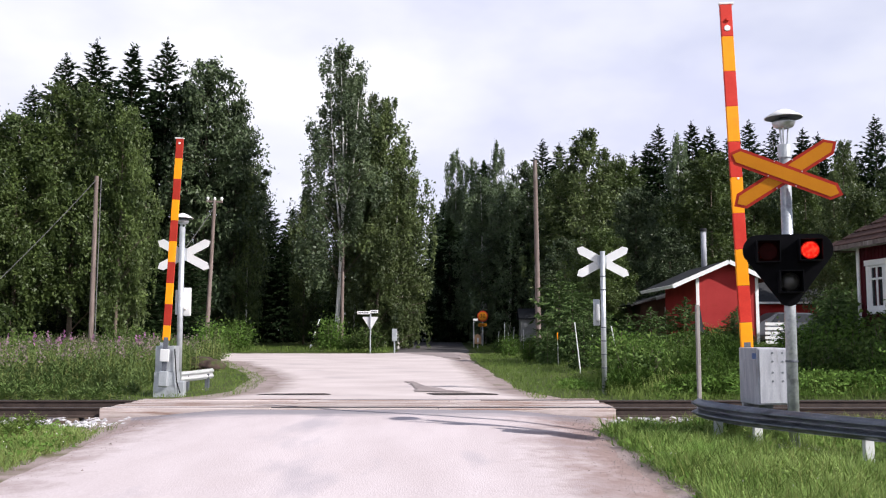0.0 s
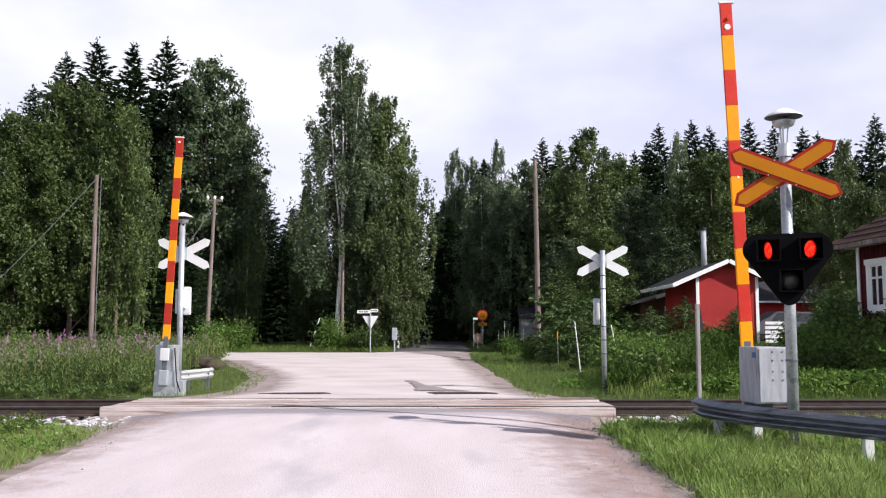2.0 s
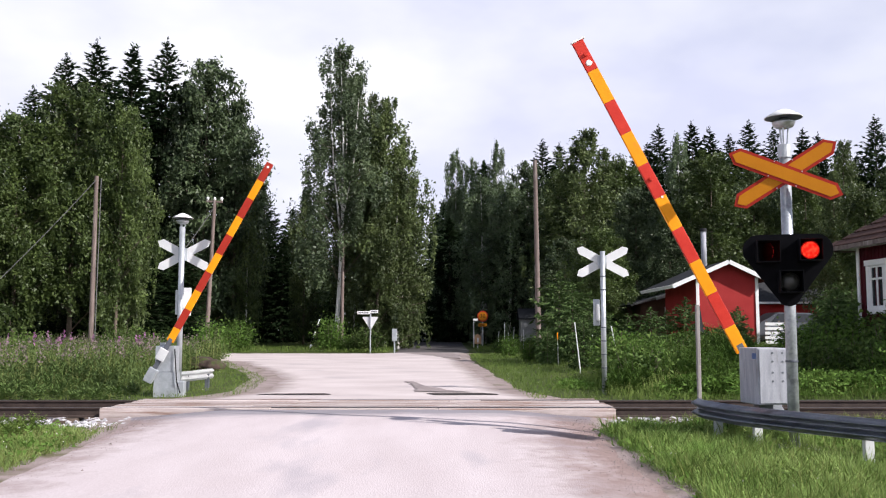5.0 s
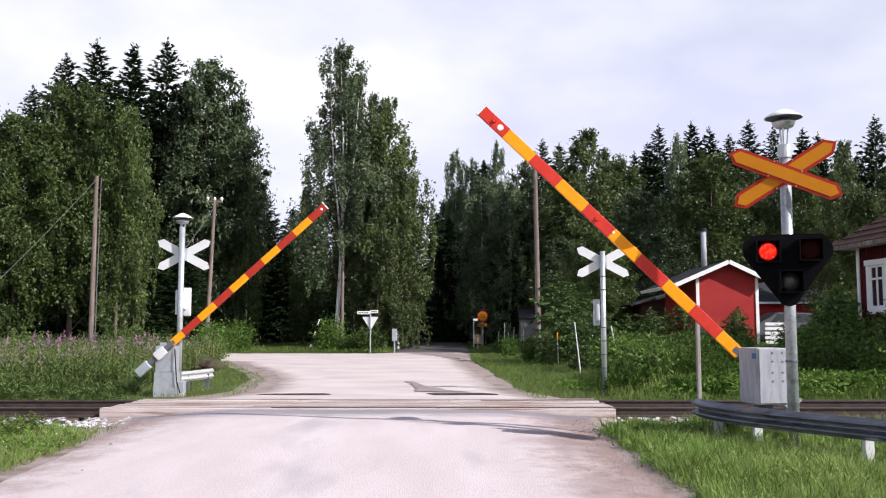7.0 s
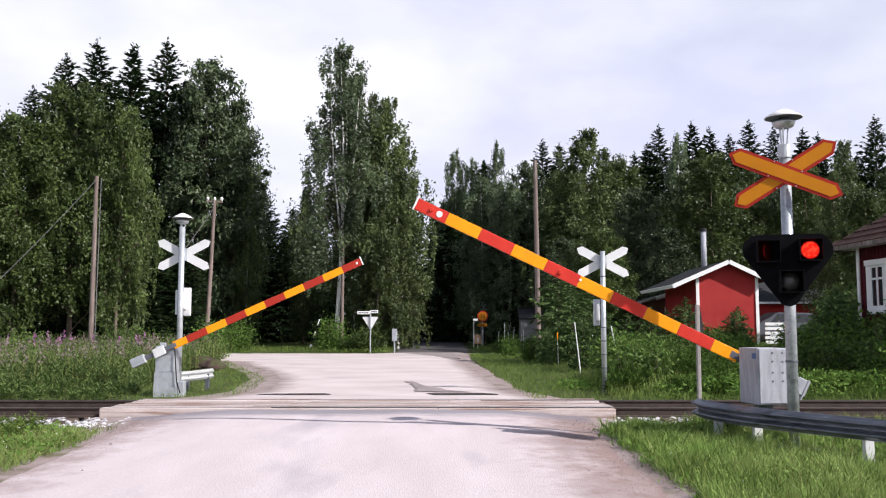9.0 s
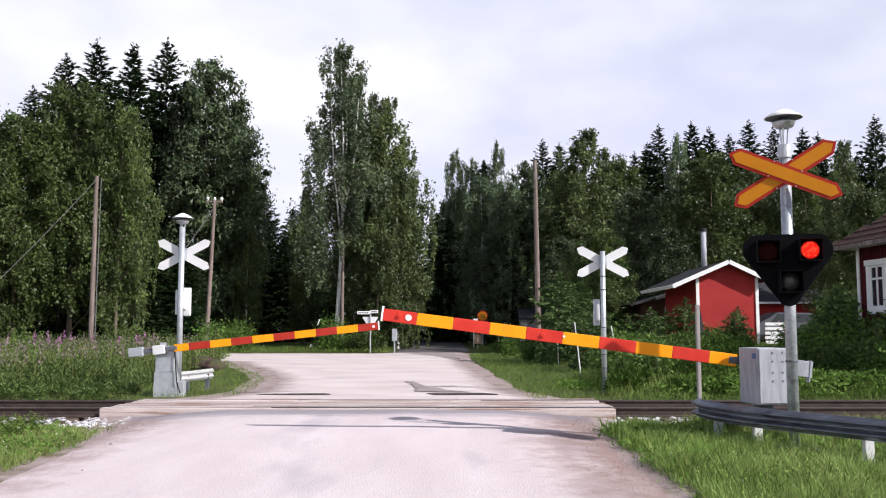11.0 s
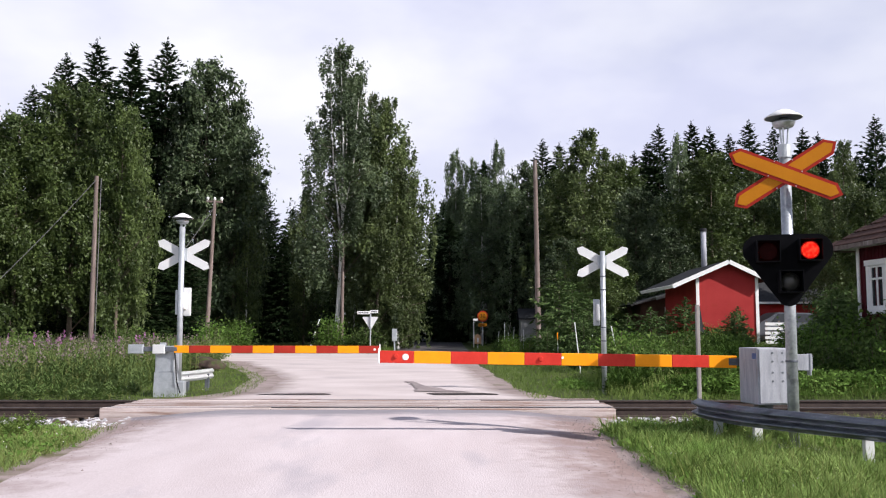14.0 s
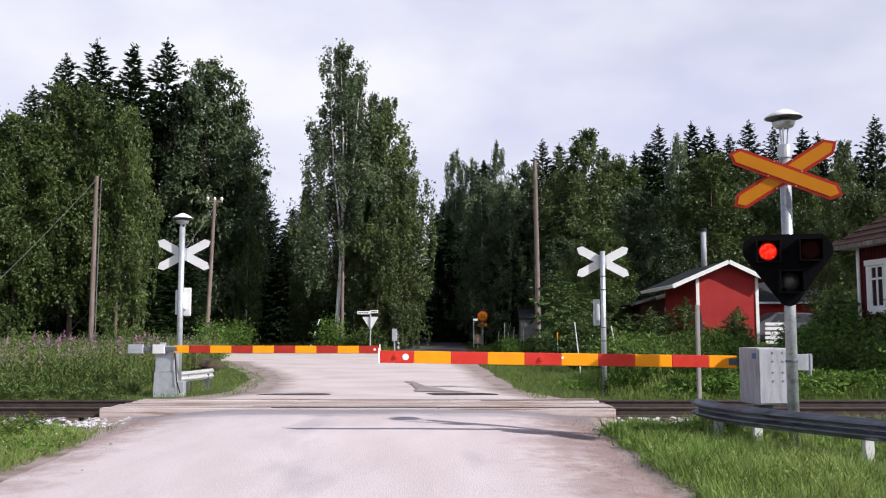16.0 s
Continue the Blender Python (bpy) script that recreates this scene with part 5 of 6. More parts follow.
def build_trees():
    rng = random.Random(11)
    column = [(0.0, 0.8), (0.08, 2.0), (0.3, 3.2), (0.55, 3.0), (0.75, 2.3), (0.9, 1.4), (1.0, 0.3)]
    tall = [(0.0, 0.8), (0.1, 2.4), (0.25, 3.1), (0.5, 3.3), (0.7, 2.9), (0.85, 2.1), (0.95, 1.2), (1.0, 0.4)]
    broad = [(0.0, 0.6), (0.1, 2.0), (0.25, 3.3), (0.4, 3.5), (0.65, 3.4), (0.85, 2.5), (0.95, 1.5), (1.0, 0.5)]
    kinds = {
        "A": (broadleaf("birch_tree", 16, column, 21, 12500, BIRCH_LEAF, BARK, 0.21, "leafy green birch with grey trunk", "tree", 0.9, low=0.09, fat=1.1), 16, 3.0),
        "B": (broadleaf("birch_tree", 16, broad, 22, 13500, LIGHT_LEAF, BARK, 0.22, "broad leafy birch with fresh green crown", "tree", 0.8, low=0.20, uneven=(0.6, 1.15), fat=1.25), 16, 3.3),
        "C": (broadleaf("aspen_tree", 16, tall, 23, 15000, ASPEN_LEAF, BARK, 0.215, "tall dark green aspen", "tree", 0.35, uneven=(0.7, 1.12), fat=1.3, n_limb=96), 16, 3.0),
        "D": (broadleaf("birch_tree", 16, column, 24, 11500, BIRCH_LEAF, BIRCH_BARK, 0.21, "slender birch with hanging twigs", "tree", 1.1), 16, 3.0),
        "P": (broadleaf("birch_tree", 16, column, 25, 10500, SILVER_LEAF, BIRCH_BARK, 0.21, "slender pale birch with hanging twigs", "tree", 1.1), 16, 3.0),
        "S": (spruce(16, 2.3, 31), 16, 2.3),
        "T": (spruce(16, 2.6, 32), 16, 2.6),
        "U": (spruce(16, 2.0, 33, sprays=28, gap=0.33), 16, 2.0),
        "F": (spruce(16, 2.6, 34, sprays=9, size=0.46), 16, 2.6),
        "W": (broadleaf("willow_tree", 8, broad, 26, 4500, WILLOW_LEAF, BARK, 0.18, "silvery grey-green willow among darker trees", "tree", 0.3), 8, 3.3),
    }
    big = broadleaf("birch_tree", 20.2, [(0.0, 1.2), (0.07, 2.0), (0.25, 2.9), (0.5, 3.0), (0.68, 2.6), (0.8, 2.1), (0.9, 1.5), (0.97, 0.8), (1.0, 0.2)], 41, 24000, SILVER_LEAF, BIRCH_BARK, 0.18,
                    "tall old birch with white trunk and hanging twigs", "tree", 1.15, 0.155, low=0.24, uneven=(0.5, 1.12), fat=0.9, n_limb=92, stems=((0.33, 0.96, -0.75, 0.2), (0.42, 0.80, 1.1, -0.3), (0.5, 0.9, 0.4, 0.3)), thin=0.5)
    big.matrix_basis = pose(-6.75, 57, ground_z(-6.75, 57) - 0.1)
    for k, x, y, h in (("P", 4.6, 64, 12), ("P", 2.9, 68, 13), ("P", 1.9, 77, 13), ("F", 1.3, 84, 14), ("F", 0.7, 92, 14), ("F", 0.1, 101, 15), ("F", 3.4, 74, 15), ("F", -0.8, 112, 15)):
        p, ph, pr = kinds[k]
        tree_at(p, ph, pr, x, y, h, 2.3, rng.uniform(0, 360))
    # kind, x, y, height, crown radius
    rows = [("B", -20.6, 40, 10.8, 2.0), ("B", -19.4, 41, 11.5, 2.3), ("B", -17.7, 43, 13.5, 2.6), ("B", -15.2, 42, 12.2, 1.8), ("D", -5.75, 59, 18.6, 1.7), ("S", -15.6, 46, 5.6, 1.9), ("S", -19.5, 46, 5.0, 1.9), ("T", -13.6, 47, 6.0, 2.0), ("S", -17.6, 48, 7.0, 2.4), ("T", -22.5, 48, 7.0, 2.4), ("C", -14.6, 63, 17.6, 2.2), ("A", -15.3, 44, 12.1, 1.1),
            ("S", -26.4, 62, 20.7, 3.5), ("S", -23.5, 60, 21.1, 3.6), ("U", -22.1, 63, 21.7, 3.7), ("T", -20.0, 64, 22.4, 3.8),
            ("S", -30.5, 66, 19.4, 3.3), ("C", -16.4, 62, 20.3, 3.4), ("C", -15.2, 67, 16.8, 1.9), ("C", -18.1, 63, 18.6, 2.0), ("D", -13.5, 62, 12.4, 1.2), ("S", -14.7, 74, 12.6, 2.3),
            ("T", -16.1, 72, 11.9, 2.5), ("S", -12.5, 75, 11.3, 2.3), ("U", -12.8, 72, 8.5, 2.0), ("S", -16.6, 68, 9.0, 2.1), ("S", -10.1, 72, 8.5, 2.0), ("D", -3.8, 59, 17.0, 2.6),
            ("A", -4.6, 60, 17.5, 1.7), ("D", -2.9, 58, 12.1, 2.2), ("A", -4.2, 57, 10.4, 2.0), ("A", -10.3, 67, 11.9, 1.5), ("D", -2.8, 61, 14.8, 1.8), ("S", -2.7, 72, 9.6, 1.8),
            ("S", -3.7, 85, 8.9, 2.1), ("P", 1.1, 76, 16.4, 1.8), ("P", 2.6, 74, 15.4, 1.8), ("P", 4.2, 72, 16.5, 1.5), ("C", 5.0, 66, 11.7, 1.9), ("C", 6.3, 66, 13.5, 1.9),
            ("S", 0.8, 78, 9.9, 2.0), ("S", 2.4, 82, 11.3, 2.3), ("P", 3.4, 70, 10.5, 2.2), ("S", 9.6, 86, 18.0, 3.0), ("S", 11.1, 85, 17.4, 2.9), ("A", 9.6, 60, 14.3, 2.9),
            ("B", 8.8, 63, 12.2, 2.3), ("B", 11.9, 62, 12.4, 2.7), ("S", 15.4, 85, 16.9, 2.9), ("S", 16.3, 82, 15.7, 2.7), ("S", 17.6, 82, 16.0, 2.7), ("S", 18.4, 76, 17.3, 2.9),
            ("U", 18.3, 80, 16.4, 2.8), ("P", 17.2, 66, 15.2, 1.7), ("S", 21.8, 78, 18.0, 3.0), ("U", 24.0, 80, 17.8, 3.0), ("S", 25.7, 80, 17.2, 2.9), ("S", 26.8, 78, 18.1, 3.1),
            ("S", 28.2, 76, 17.1, 2.9), ("U", 31.5, 78, 17.3, 2.9), ("S", 32.0, 76, 16.6, 2.8), ("T", 30.1, 62, 15.1, 2.6), ("A", 26.0, 58, 13.1, 2.0), ("S", 30.6, 66, 13.2, 2.2),
            ("B", 15.4, 52, 11.1, 2.6), ("W", 13.5, 57, 9.2, 1.8), ("C", 11.6, 54, 9.3, 2.0), ("D", 15.3, 56, 10.7, 1.8), ("A", 19.4, 56, 11.0, 1.9), ("C", 18.5, 58, 10.3, 2.2),
            ("B", 21.7, 54, 10.7, 1.9), ("A", 20.1, 46, 8.9, 1.4), ("B", 20.7, 44, 7.7, 1.6), ("C", 22.6, 60, 11.3, 1.9), ("A", 28.6, 56, 12.1, 2.1), ("C", 12.5, 50, 6.4, 1.6),
            ("B", 8.3, 48, 6.3, 1.8), ("C", 7.1, 52, 6.3, 1.8), ("C", 7.1, 64, 7.9, 2.0), ("B", 19.7, 50, 5.8, 1.2)]
    for k, x, y, h, r in rows:
        p, ph, pr = kinds[k]
        tree_at(p, ph, pr, x, y, h * (1.03 if k in "STU" and x > 0 else 1.0), r, rng.uniform(0, 360))
    # the dense spruce forest behind, on both sides of the forest road
    for i in range(58):
        y = rng.uniform(64, 128)
        x = rng.uniform(-0.34, 0.56) * y
        road = -3.0 - 0.03 * (y - 60)
        if abs(x - road) < 3.6:
            continue
        top = 5.5 + 0.06 * y if x < 0.0 else 6.0 + 0.085 * y
        p, ph, pr = kinds[rng.choice("FFFFU")]
        tree_at(p, ph, pr, x, y, top * rng.uniform(0.75, 1.0), rng.uniform(2.1, 3.0), rng.uniform(0, 360))
    for x, y, h in ((-6, 165, 10), (-9.5, 160, 12), (-2, 170, 11), (2, 160, 12), (-13, 158, 13), (-4, 180, 9)):
        p, ph, pr = kinds["S"]
        tree_at(p, ph, pr, x, y, h, 3.2, rng.uniform(0, 360))


def scatter(count, area, rng):
    """Points from a density test."""
    out = []
    (x0, x1, y0, y1), ok = area
    while len(out) < count:
        x, y = rng.uniform(x0, x1), rng.uniform(y0, y1)
        if ok(x, y):
            out.append((x, y))
    return np.array(out)


def blades(name, pts, height, width, seed, material, label, lean=0.35):
    rng = np.random.default_rng(seed)
    n = len(pts)
    z = np.array([ground_z(x, y) for x, y in pts])
    base = np.column_stack([pts, z - 0.02])
    h = (height if np.ndim(height) else np.full(n, height)) * rng.uniform(0.5, 1.3, n)
    az = rng.uniform(0, 2 * np.pi, n)
    side = np.column_stack([np.cos(az), np.sin(az), np.zeros(n)]) * (width * rng.uniform(0.6, 1.3, n))[:, None]
    tip = base + np.column_stack([rng.normal(0, lean, n) * h, rng.normal(0, lean, n) * h, h])
    mid = base * 0.5 + tip * 0.5 + np.array([0, 0, 1]) * (0.12 * h)[:, None]
    quads = np.stack([base - side * 0.6, mid + side * 0.6, tip, mid - side * 0.6], axis=1)
    return tagged(new(name, card_mesh(name, quads, material)), label, "grass" if "grass" in name else "plants", kind="stuff")


def herb_leaves(pts, height, seed, per, size):
    rng = np.random.default_rng(seed)
    rep = np.repeat(pts, per, axis=0)
    n = len(rep)
    z = np.repeat(np.array([ground_z(x, y) for x, y in pts]), per)
    h = np.repeat(height, per)
    c = np.column_stack([rep + rng.normal(size=(n, 2)) * 0.10, z + h * rng.uniform(0.05, 1.0, n)])
    return leaf_quads(c, np.full(n, size), rng, flat=0.3, long=1.8)


def shoots(pts, height, seed, per, leaf, width=0.14):
    """Upright leafy stems: narrow leaves set all round each stem, shorter towards its top."""
    rng = np.random.default_rng(seed)
    n = len(pts) * per
    foot = np.column_stack([pts, [ground_z(x, y) for x, y in pts]])
    h = np.asarray(height) * rng.uniform(0.7, 1.25, len(pts))
    tilt = rng.normal(0, 0.10, (len(pts), 2)) * h[:, None]
    u = rng.uniform(0.10, 1.0, n)
    base = np.repeat(foot, per, axis=0) + np.column_stack([np.repeat(tilt, per, axis=0) * (u ** 2)[:, None], np.repeat(h, per) * u])
    az = rng.uniform(0, 6.283, n)
    out = np.column_stack([np.cos(az), np.sin(az), 0.25 + 0.9 * u])
    size = (leaf * (1.15 - 0.6 * u) * rng.uniform(0.7, 1.3, n))[:, None]
    side = np.column_stack([-np.sin(az), np.cos(az), np.zeros(n)]) * size * width
    tip = base + out * size - np.array([0, 0, 0.25]) * size
    mid = base + out * size * 0.5
    return np.stack([base, mid + side, tip, mid - side], axis=1)


def build_grass():
    rng = random.Random(17)

    def tufty(x, y):
        return noise.noise(Vector((x * 0.9, y * 0.9, 2))) > -0.25 + rng.uniform(-0.35, 0.35)

    right = scatter(46000, ((2.05, 8.5, 6.2, 13.0), lambda x, y: x > 2.32 + 0.12 * noise.noise(Vector((y * 1.4, 0, 0))) - 0.15 * rng.random() and x < 0.62 * y and not (4.15 < x < 4.8 and 8.9 < y < 9.9 and rng.random() < 0.75) and tufty(x, y)), rng)
    lush = np.array([0.165 + 0.16 * noise.noise(Vector((x * 1.6, y * 1.6, 7))) + 0.05 * noise.noise(Vector((x * 5, y * 5, 1))) for x, y in right]).clip(0.05)
    blades("verge_grass", right, lush, 0.008, 1, GRASS, "lush green grass on the verge by the guard rail", 0.42)
    blades("verge_grass", right[3::14], 0.25, 0.007, 12, STRAW, "pale seeding grass stems on the verge", 0.3)
    leafy = np.array([p for p in right[1::9] if noise.noise(Vector((p[0] * 1.1, p[1] * 1.1, 21))) > 0.12])
    tagged(new("verge_herbs", card_mesh("verge_herbs", shoots(leafy, np.full(len(leafy), 0.15), 19, 16, 0.05, 0.2), GRASS)), "leafy bright green weeds on the verge", "plants", kind="stuff")
    blades("verge_grass", right[::6], 0.24, 0.011, 11, BANK_GRASS, "taller dark green grass on the verge", 0.45)
    left = scatter(20000, ((-8.5, -4.4, 7.0, 13.35), lambda x, y: x < -4.62 - 0.06 * max(0, y - 10) + 0.12 * noise.noise(Vector((y * 1.4, 5, 0))) + 0.15 * rng.random() and x > -0.62 * y and tufty(x, y)), rng)
    blades("verge_grass", left, np.array([0.11 + 0.10 * noise.noise(Vector((x * 1.7, y * 1.7, 3))) for x, y in left]).clip(0.04), 0.008, 2, GRASS, "green grass on the verge beside the ballast", 0.45)
    blades("verge_grass", left[::2], 0.12, 0.007, 13, STRAW, "yellowed grass on the verge beside the ballast", 0.4)
    clump = scatter(420, ((-8.4, -5.7, 11.4, 13.2), lambda x, y: noise.noise(Vector((x * 1.3, y * 1.3, 31))) > 0.0 - 0.25 * (x < -6.6)), rng)
    tagged(new("verge_herbs", card_mesh("verge_herbs", shoots(clump, np.full(len(clump), 0.22), 20, 34, 0.055, 0.16), BANK_GRASS)), "clump of bright leafy weeds beside the ballast", "plants", kind="stuff")

    def far_ok(x, y):
        if y < 18.4:
            return False
        if x > 1.75 - 0.02 * (y - 20) and x < 9 and y < 46:
            return True
        if y < 38 and x < (-4.4 - 0.12 * max(0, y - 21) if y < 26 else -5.0 - 0.33 * (y - 26)) and x > -12:
            return True
        return False

    bank = scatter(34000, ((-12, 9, 18.4, 46), lambda x, y: far_ok(x, y) and (x < 4.2 + 2 * rng.random() or y > 24)), rng)
    blades("bank_grass", bank, np.array([0.10 if x < 0 else 0.15 for x, y in bank]), 0.011, 3, BANK_GRASS, "green grass on the bank behind the track", 0.5)
    far = scatter(12000, ((-30, 12, 49.3, 62), lambda x, y: (x < -3.0 or x > 1.9)), rng)
    blades("roadside_grass", far, 0.28, 0.02, 4, BANK_GRASS, "green roadside grass at the forest edge")
    herbs = scatter(2600, ((2.4, 13.5, 19.2, 25), lambda x, y: x > 2.2 + 0.25 * (y - 19) * (0.5 + 0.5 * rng.random()) and (x > 4.6 or y > 21.5)), rng)
    hb = np.array([0.12 + 0.4 * ease(3.5, 7, x) + 0.25 * noise.noise(Vector((x * 0.9, y * 0.9, 14))) for x, y in herbs]).clip(0.06)
    tagged(new("bank_herbs", card_mesh("bank_herbs", herb_leaves(herbs[::2], hb[::2], 16, 14, 0.055), WEED)), "dark green weeds on the bank behind the track", "plants", kind="stuff")
    front = scatter(9000, ((3.6, 13.5, 18.7, 23.5), lambda x, y: x < 0.56 * y), rng)
    blades("bank_grass", front, np.array([0.16 + 0.22 * ease(19, 21, y) + 0.12 * noise.noise(Vector((x * 1.3, y * 1.3, 6))) for x, y in front]).clip(0.08), 0.013, 29, BANK_GRASS, "rough grass between the track and the bushes", 0.3)
    tall = scatter(5200, ((3.0, 14.0, 19.6, 28), lambda x, y: x > 3.4 + 0.2 * (y - 19) and x < 0.56 * y and not 0.34 < x / y < 0.39), rng)
    tallh = np.array([0.35 + 0.45 * ease(20, 24, y) + 0.25 * noise.noise(Vector((x, y, 3))) for x, y in tall]).clip(0.15) * np.array([0.75 if 0.27 < x / y < 0.40 else 1.0 for x, y in tall])
    blades("bank_grass", tall[::2], tallh[::2], 0.012, 27, STRAW, "tall grass stems among the weeds", 0.2)
    weeds = np.array([p for p in tall if noise.noise(Vector((p[0] * 0.8, p[1] * 0.8, 41))) > -0.08])
    wh = np.array([0.30 + 0.5 * ease(20, 24, y) + 0.35 * noise.noise(Vector((x * 0.7, y * 0.7, 3))) for x, y in weeds]).clip(0.15)
    tagged(new("bank_weeds", card_mesh("bank_weeds", shoots(weeds, wh, 28, 22, 0.15), WEED)), "tall leafy weeds in front of the bushes", "plants", kind="stuff")
    low = np.concatenate([right[::22], left[::40]])
    tagged(new("verge_herbs", card_mesh("verge_herbs", herb_leaves(low, np.full(len(low), 0.13), 17, 3, 0.045), WEED)), "small broad-leaved weeds in the verge grass", "plants", kind="stuff")
    flowers = np.concatenate([right[::330], left[::300], bank[::120]])
    tagged(new("white_flowers", card_mesh("white_flowers", herb_leaves(flowers, np.full(len(flowers), 0.20), 18, 1, 0.012), FLOWER)), "tiny white meadow flowers in the grass", "plants", kind="stuff")
    dry = scatter(7000, ((-5.6, 3.2, 6.5, 14.0), lambda x, y: (2.2 < x < 2.75 + 0.3 * rng.random() if x > 0 else -5.5 + 0.4 * rng.random() < x < -4.66 - 0.06 * max(0, y - 10))), rng)
    blades("dry_grass", dry, 0.07, 0.006, 33, STRAW, "short dry grass along the road edges", 0.6)
    # herb meadow with fireweed
    meadow = scatter(5200, ((-21, -6.6, 18.9, 41), lambda x, y: x > -0.56 * y and x < -6.7 - 0.13 * (y - 19)), rng)
    hh = np.array([0.18 + 0.62 * ease(19, 26, y) + 0.22 * noise.noise(Vector((x * 0.5, y * 0.5, 4))) for x, y in meadow])
    tagged(new("meadow_herbs", card_mesh("meadow_herbs", shoots(meadow, hh, 6, 16, 0.15), MEADOW_HERB)), "tall green herbs of the meadow beside the track", "plants", kind="stuff")
    blades("meadow_grass", np.repeat(meadow, 2, axis=0) + np.random.default_rng(2).normal(size=(len(meadow) * 2, 2)) * 0.12, np.repeat(hh, 2) * 1.1, 0.010, 7, STRAW, "tall meadow grass stems", 0.12)
    spikes = scatter(800, ((-21, -6.8, 20.5, 41), lambda x, y: x > -0.56 * y and x < -7.0 - 0.13 * (y - 19) and noise.noise(Vector((x * 0.35, y * 0.25, 9))) > -0.1), rng)
    r2 = np.random.default_rng(8)

    def spike_cards(pts, lo, hi, per, size):
        n = len(pts) * per
        rep = np.repeat(pts, per, axis=0)
        z = np.repeat(np.array([ground_z(x, y) for x, y in pts]), per)
        top = np.repeat(r2.uniform(lo, hi, len(pts)), per)
        u = r2.uniform(0, 1, n)
        c = np.column_stack([rep + r2.normal(size=(n, 2)) * (0.045 * (1.1 - u))[:, None], z + top + 0.32 * (u - 0.5)])
        return leaf_quads(c, np.full(n, size), r2, long=1.2)

    tagged(new("faded_fireweed", card_mesh("faded_fireweed", spike_cards(spikes, 0.65, 1.05, 7, 0.05), DRYSEED)), "faded pinkish fireweed spikes in the meadow", "plants", kind="stuff")
    pink = np.concatenate([scatter(9, ((-14.6, -12.6, 29, 33), lambda x, y: True), rng), scatter(5, ((-10.9, -10.0, 30, 33), lambda x, y: True), rng), scatter(3, ((-17, -11, 30, 40), lambda x, y: True), rng)])
    tagged(new("fireweed", card_mesh("fireweed", spike_cards(pink, 0.95, 1.2, 20, 0.06), PINK)), "bright pink flowering fireweed", "plants", kind="stuff")


def bush(seed, h, r, leaves, material, size, label):
    rng = np.random.default_rng(seed)
    b = thing("bush", pose(0, 0, 0), label, "bush", "bushes on the bank")
    bm = B()
    cs = []
    for k in range(16):
        az, out = rng.uniform(0, 6.28), rng.uniform(0.1, 0.85) * r
        top = Vector((math.cos(az) * out, math.sin(az) * out, h * rng.uniform(0.55, 1.0) * (1.05 - 0.4 * out / r)))
        tube(bm, (0.1 * math.cos(az), 0.1 * math.sin(az), -0.1), top, 0.02, 0.006, 4, False)
        n = leaves // 16
        u = rng.uniform(0.15, 1.05, (n, 1))
        cs.append(np.array(top) * u + rng.normal(size=(n, 3)) * (0.11 + 0.13 * r) * np.array([1, 1, 0.9]))
    part("stem", bm, BARK, b)
    c = np.concatenate(cs)
    c[:, 2] = np.abs(c[:, 2])
    f = new("foliage", card_mesh("foliage", leaf_quads(c, np.full(len(c), size), rng, long=1.6), material))
    f.parent = b
    return b


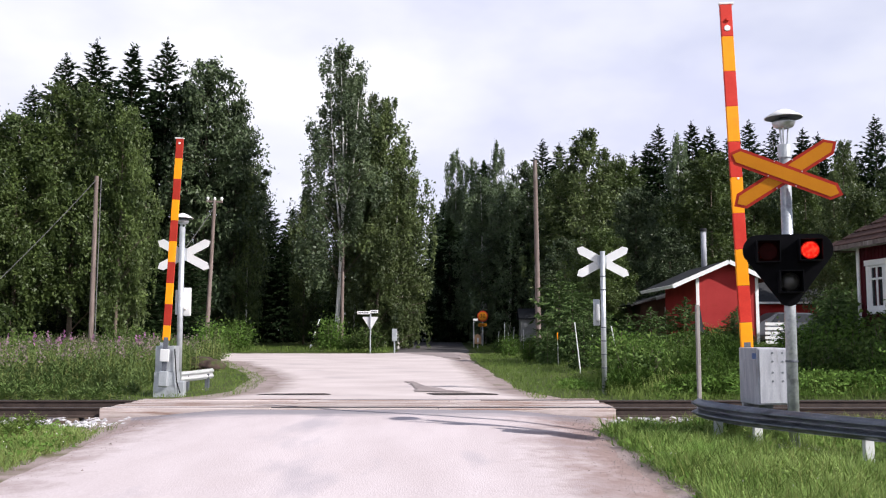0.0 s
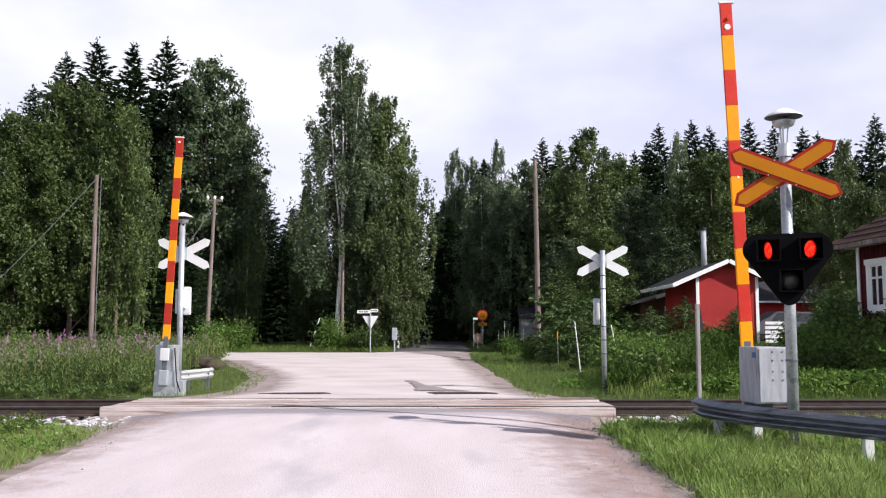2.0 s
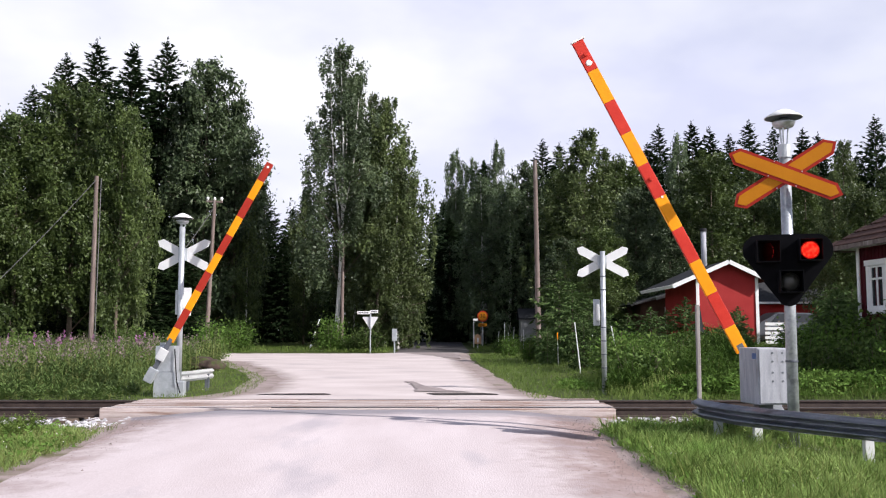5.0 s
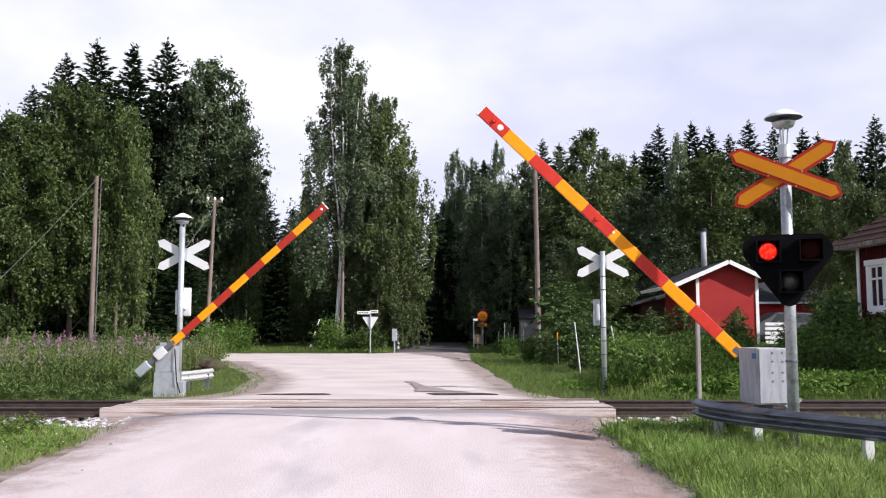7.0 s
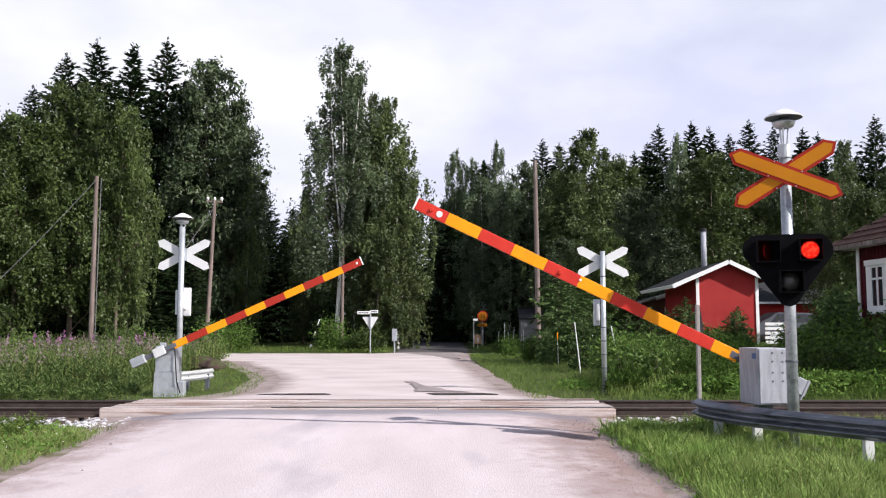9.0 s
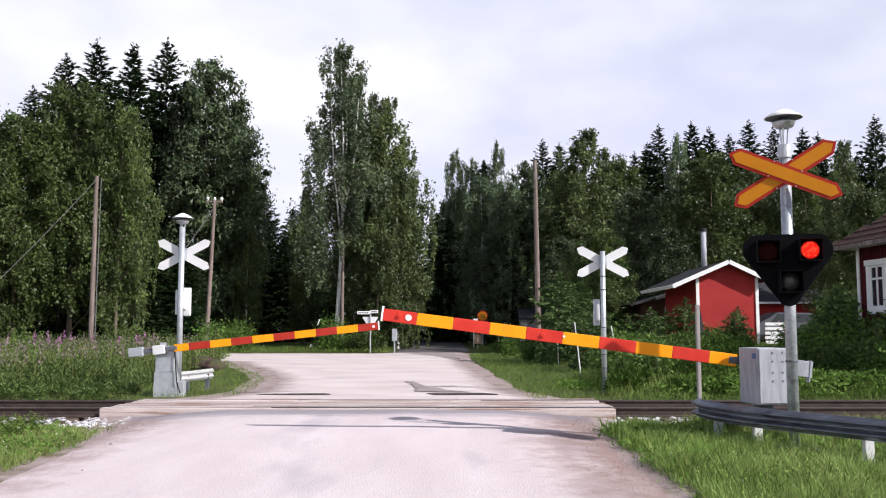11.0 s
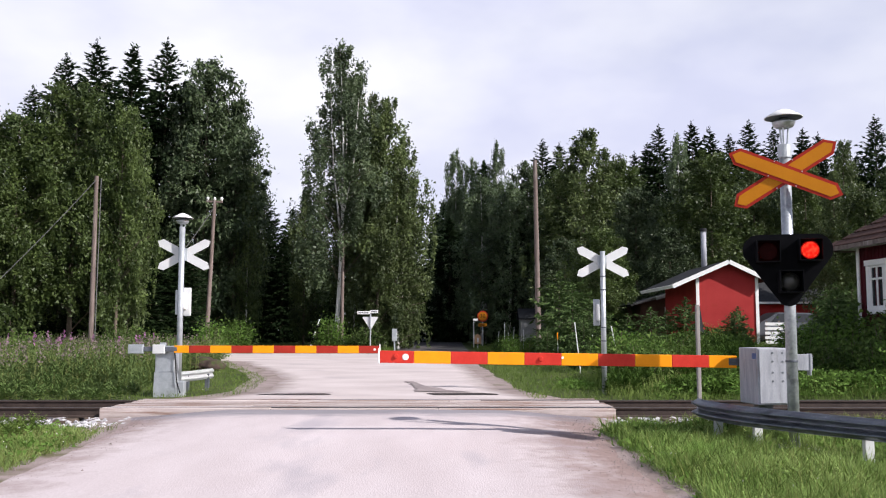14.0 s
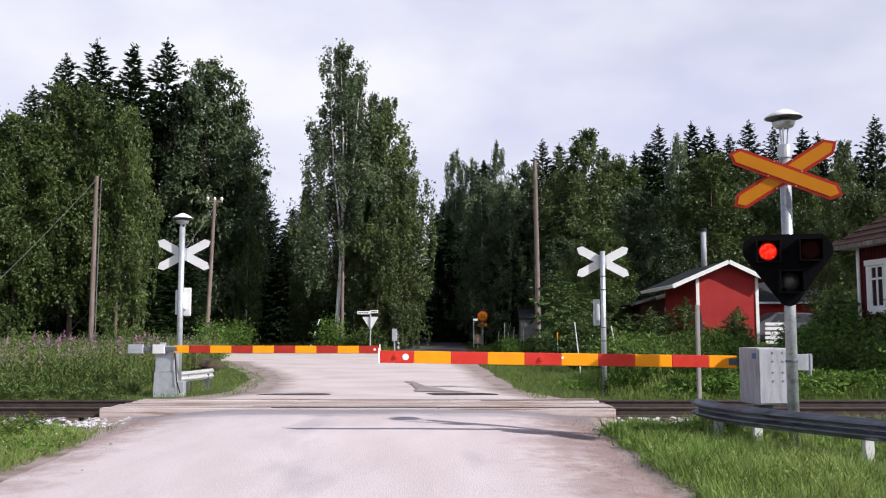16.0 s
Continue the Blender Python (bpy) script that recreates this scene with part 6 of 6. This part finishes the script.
def build_bushes():
    rng = random.Random(23)
    protos = [bush(51, 1.3, 0.9, 1900, BUSH_LEAF, 0.075, "dense green bush in the weeds"), bush(52, 1.6, 0.8, 1900, WEED, 0.07, "tall light green shrub"), bush(53, 1.2, 1.0, 1900, BUSH_LEAF, 0.08, "low dark green shrub")]
    young = spruce(2.2, 0.75, 61, 0.02, 20, 0.085, YOUNG_NEEDLE, "young green spruce in the bushes", 0.9)
    used = set()
    spots = []
    for k in range(96):
        y = 21.5 + 13 * rng.random() ** 1.3
        x = rng.uniform(0.115 * y + 1.4, 0.56 * y)
        low = 0.27 < x / y < 0.39
        s = rng.uniform(0.55, 0.72) if low or y > 28 else rng.uniform(0.75, 1.05)
        spots.append((x, y, s * (0.6 if x / y < 0.2 and y < 24 else 1.0)))
    for k in range(11):
        spots.append((rng.uniform(10.2, 12.6), rng.uniform(21, 24), rng.uniform(0.95, 1.2)))
    for k in range(6):
        spots.append((rng.uniform(8.9, 10.4), rng.uniform(21, 23), rng.uniform(0.8, 1.0)))
    for k in range(8):
        spots.append((rng.uniform(14.4, 17.0), rng.uniform(31, 36) + 5, rng.uniform(0.7, 0.95)))
    for k in range(26):
        y = rng.uniform(36, 56)
        spots.append((rng.uniform(2.4 + 0.03 * (y - 36), 0.19 * y), y, rng.uniform(0.6, 1.0)))
    for k in range(30):
        x = rng.choice([rng.uniform(-24, -14.5), rng.uniform(-7.5, -3.8), rng.uniform(-13.5, -12)])
        spots.append((x, rng.uniform(50.5, 54) + 0.1 * abs(x + 8), rng.uniform(0.8, 1.6)))
    for k in range(9):
        spots.append((rng.uniform(-17, -9.5), rng.uniform(36, 41), rng.uniform(0.8, 1.2)))
    spots = [(x, y, min(s, 0.42) if 0.338 < x / y < 0.39 else s) for x, y, s in spots]
    spots = [p for p in spots if not (p[1] > 40 and 0.078 < p[0] / p[1] < 0.102)]
    spots = [p for p in spots if not (12.4 < p[0] < 15.4 and 30 < p[1] < 40)]
    spots += [(-12.35, 34.0, 0.95), (-12.0, 34.4, 0.8), (-15.3, 33.0, 1.0), (-15.5, 33.2, 1.15)]
    for x, y, s in spots:
        k = rng.randrange(3)
        m = pose(x, y, ground_z(x, y) - 0.08, 0, 0, rng.uniform(0, 360)) @ Matrix.Diagonal((s, s, s * rng.uniform(0.8, 1.1), 1))
        if k in used:
            q = protos[k].scale
            copy_thing(protos[k], m @ Matrix.Diagonal((1 / q.x, 1 / q.y, 1 / q.z, 1)))
        else:
            used.add(k)
            protos[k].matrix_basis = m
    first = True
    for x, y, s in ((5.0, 35, 1.1), (4.75, 37, 1.3), (12.75, 39.2, 0.6), (12.2, 27, 0.9), (11.2, 24.0, 0.6), (5.6, 33, 0.8), (4.65, 30, 0.62), (5.3, 30.5, 0.7), (6.1, 30, 0.62), (6.75, 29.5, 0.66), (7.4, 30, 0.6), (8.05, 30, 0.72), (8.7, 27, 0.6), (9.6, 25, 0.55), (10.3, 24, 0.8), (10.9, 25, 0.85), (11.6, 23.5, 0.75), (3.9, 34, 0.55), (14.4, 34, 0.8), (15.2, 35, 0.9), (16.0, 36, 0.8)):
        m = pose(x, y, ground_z(x, y) - 0.1, 0, 0, x * 77) @ Matrix.Diagonal((s * 1.4, s * 1.4, s * 1.3, 1))
        if first:
            young.matrix_basis, first = m, False
        else:
            q = young.scale
            copy_thing(young, m @ Matrix.Diagonal((1 / q.x, 1 / q.y, 1 / q.z, 1)))


def build_pebbles():
    rng = np.random.default_rng(77)
    verts, faces = [], []
    for k in range(4200):
        right = rng.random() < 0.7
        y = 6.5 + 8.2 * rng.random()
        x = (2.3 - abs(rng.normal(0, 0.33))) if right else (-4.75 + abs(rng.normal(0, 0.35)))
        r = rng.uniform(0.003, 0.007) if rng.random() < 0.97 else rng.uniform(0.008, 0.018)
        z = ground_z(x, y) + 0.033 + up_to_deck(x, y)
        o = len(verts)
        pts = np.array([[1, 0, 0], [-1, 0, 0], [0, 1, 0], [0, -1, 0], [0, 0, 0.8], [0, 0, -0.6]]) * r * rng.uniform(0.7, 1.3, (6, 1)) + (x, y, z)
        verts += pts.tolist()
        faces += [(o + a, o + b, o + c) for a, b, c in ((0, 2, 4), (2, 1, 4), (1, 3, 4), (3, 0, 4), (2, 0, 5), (1, 2, 5), (3, 1, 5), (0, 3, 5))]
    tagged(new("loose_pebbles", quick_mesh("loose_pebbles", verts, faces, PEBBLE)), "loose pebbles scattered along the road edges", "gravel", kind="stuff")


build_trees()
build_pebbles()
build_grass()
build_bushes()


# ---- what moves ----
def motions():
    near = [(0.0, 88.1), (2.3, 88.1), (2.5, 87.4), (3.0, 82.3), (3.5, 77.6), (4.0, 72.8), (4.2, 70.9), (5.2, 61.2), (6.3, 50.6), (6.5, 48.7), (7.0, 44.0), (7.5, 39.25), (8.0, 34.6), (8.5, 30.0),
            (9.0, 25.7), (9.2, 23.75), (10.2, 14.4), (11.0, 7.4), (11.3, 4.6), (11.5, 2.9), (11.75, 1.5), (12.0, 1.1), (12.4, 0.83), (16.0, 0.83)]
    walk(NEAR_BOOM, [(t, pose(*NEAR_BOOM.location, 0, a, 0)) for t, a in near])
    far = [(0.0, 87.6), (2.3, 87.6), (2.5, 86.8), (3.0, 81.3), (3.5, 76.35), (4.0, 71.5), (4.2, 69.5), (5.2, 59.7), (6.3, 48.85), (6.5, 47.0), (7.0, 42.4), (7.5, 37.9), (8.0, 33.25), (8.5, 28.65),
           (9.0, 24.3), (9.2, 22.5), (10.2, 13.2), (11.0, 6.2), (11.3, 3.7), (11.5, 2.0), (11.75, 0.6), (12.0, -0.1), (16.0, -0.1)]
    walk(FAR_BOOM, [(t, pose(*FAR_BOOM.location, 0, -a, 0)) for t, a in far])
    # the two lamps show their lit side by turns, each turning over in a tenth of a second
    half, f = 0.3713, 1.0 / FPS
    for disc, lit in ((DISCS[0], False), (DISCS[1], True)):
        turn = 0.0 if lit else 180.0
        rows = [(0.0, turn)]
        for k in range(43):
            t = 0.13 + k * half + (0.018 if lit else -0.018)
            rows += [(t - 1.5 * f, turn), (t - 0.5 * f, turn + 60), (t + 0.5 * f, turn + 120), (t + 1.5 * f, turn + 180)]
            turn += 180
            lit = not lit
        rows.append((16.0, turn))
        walk(disc, [(t, pose(*disc.location, 0, 0, a)) for t, a in rows])


motions()
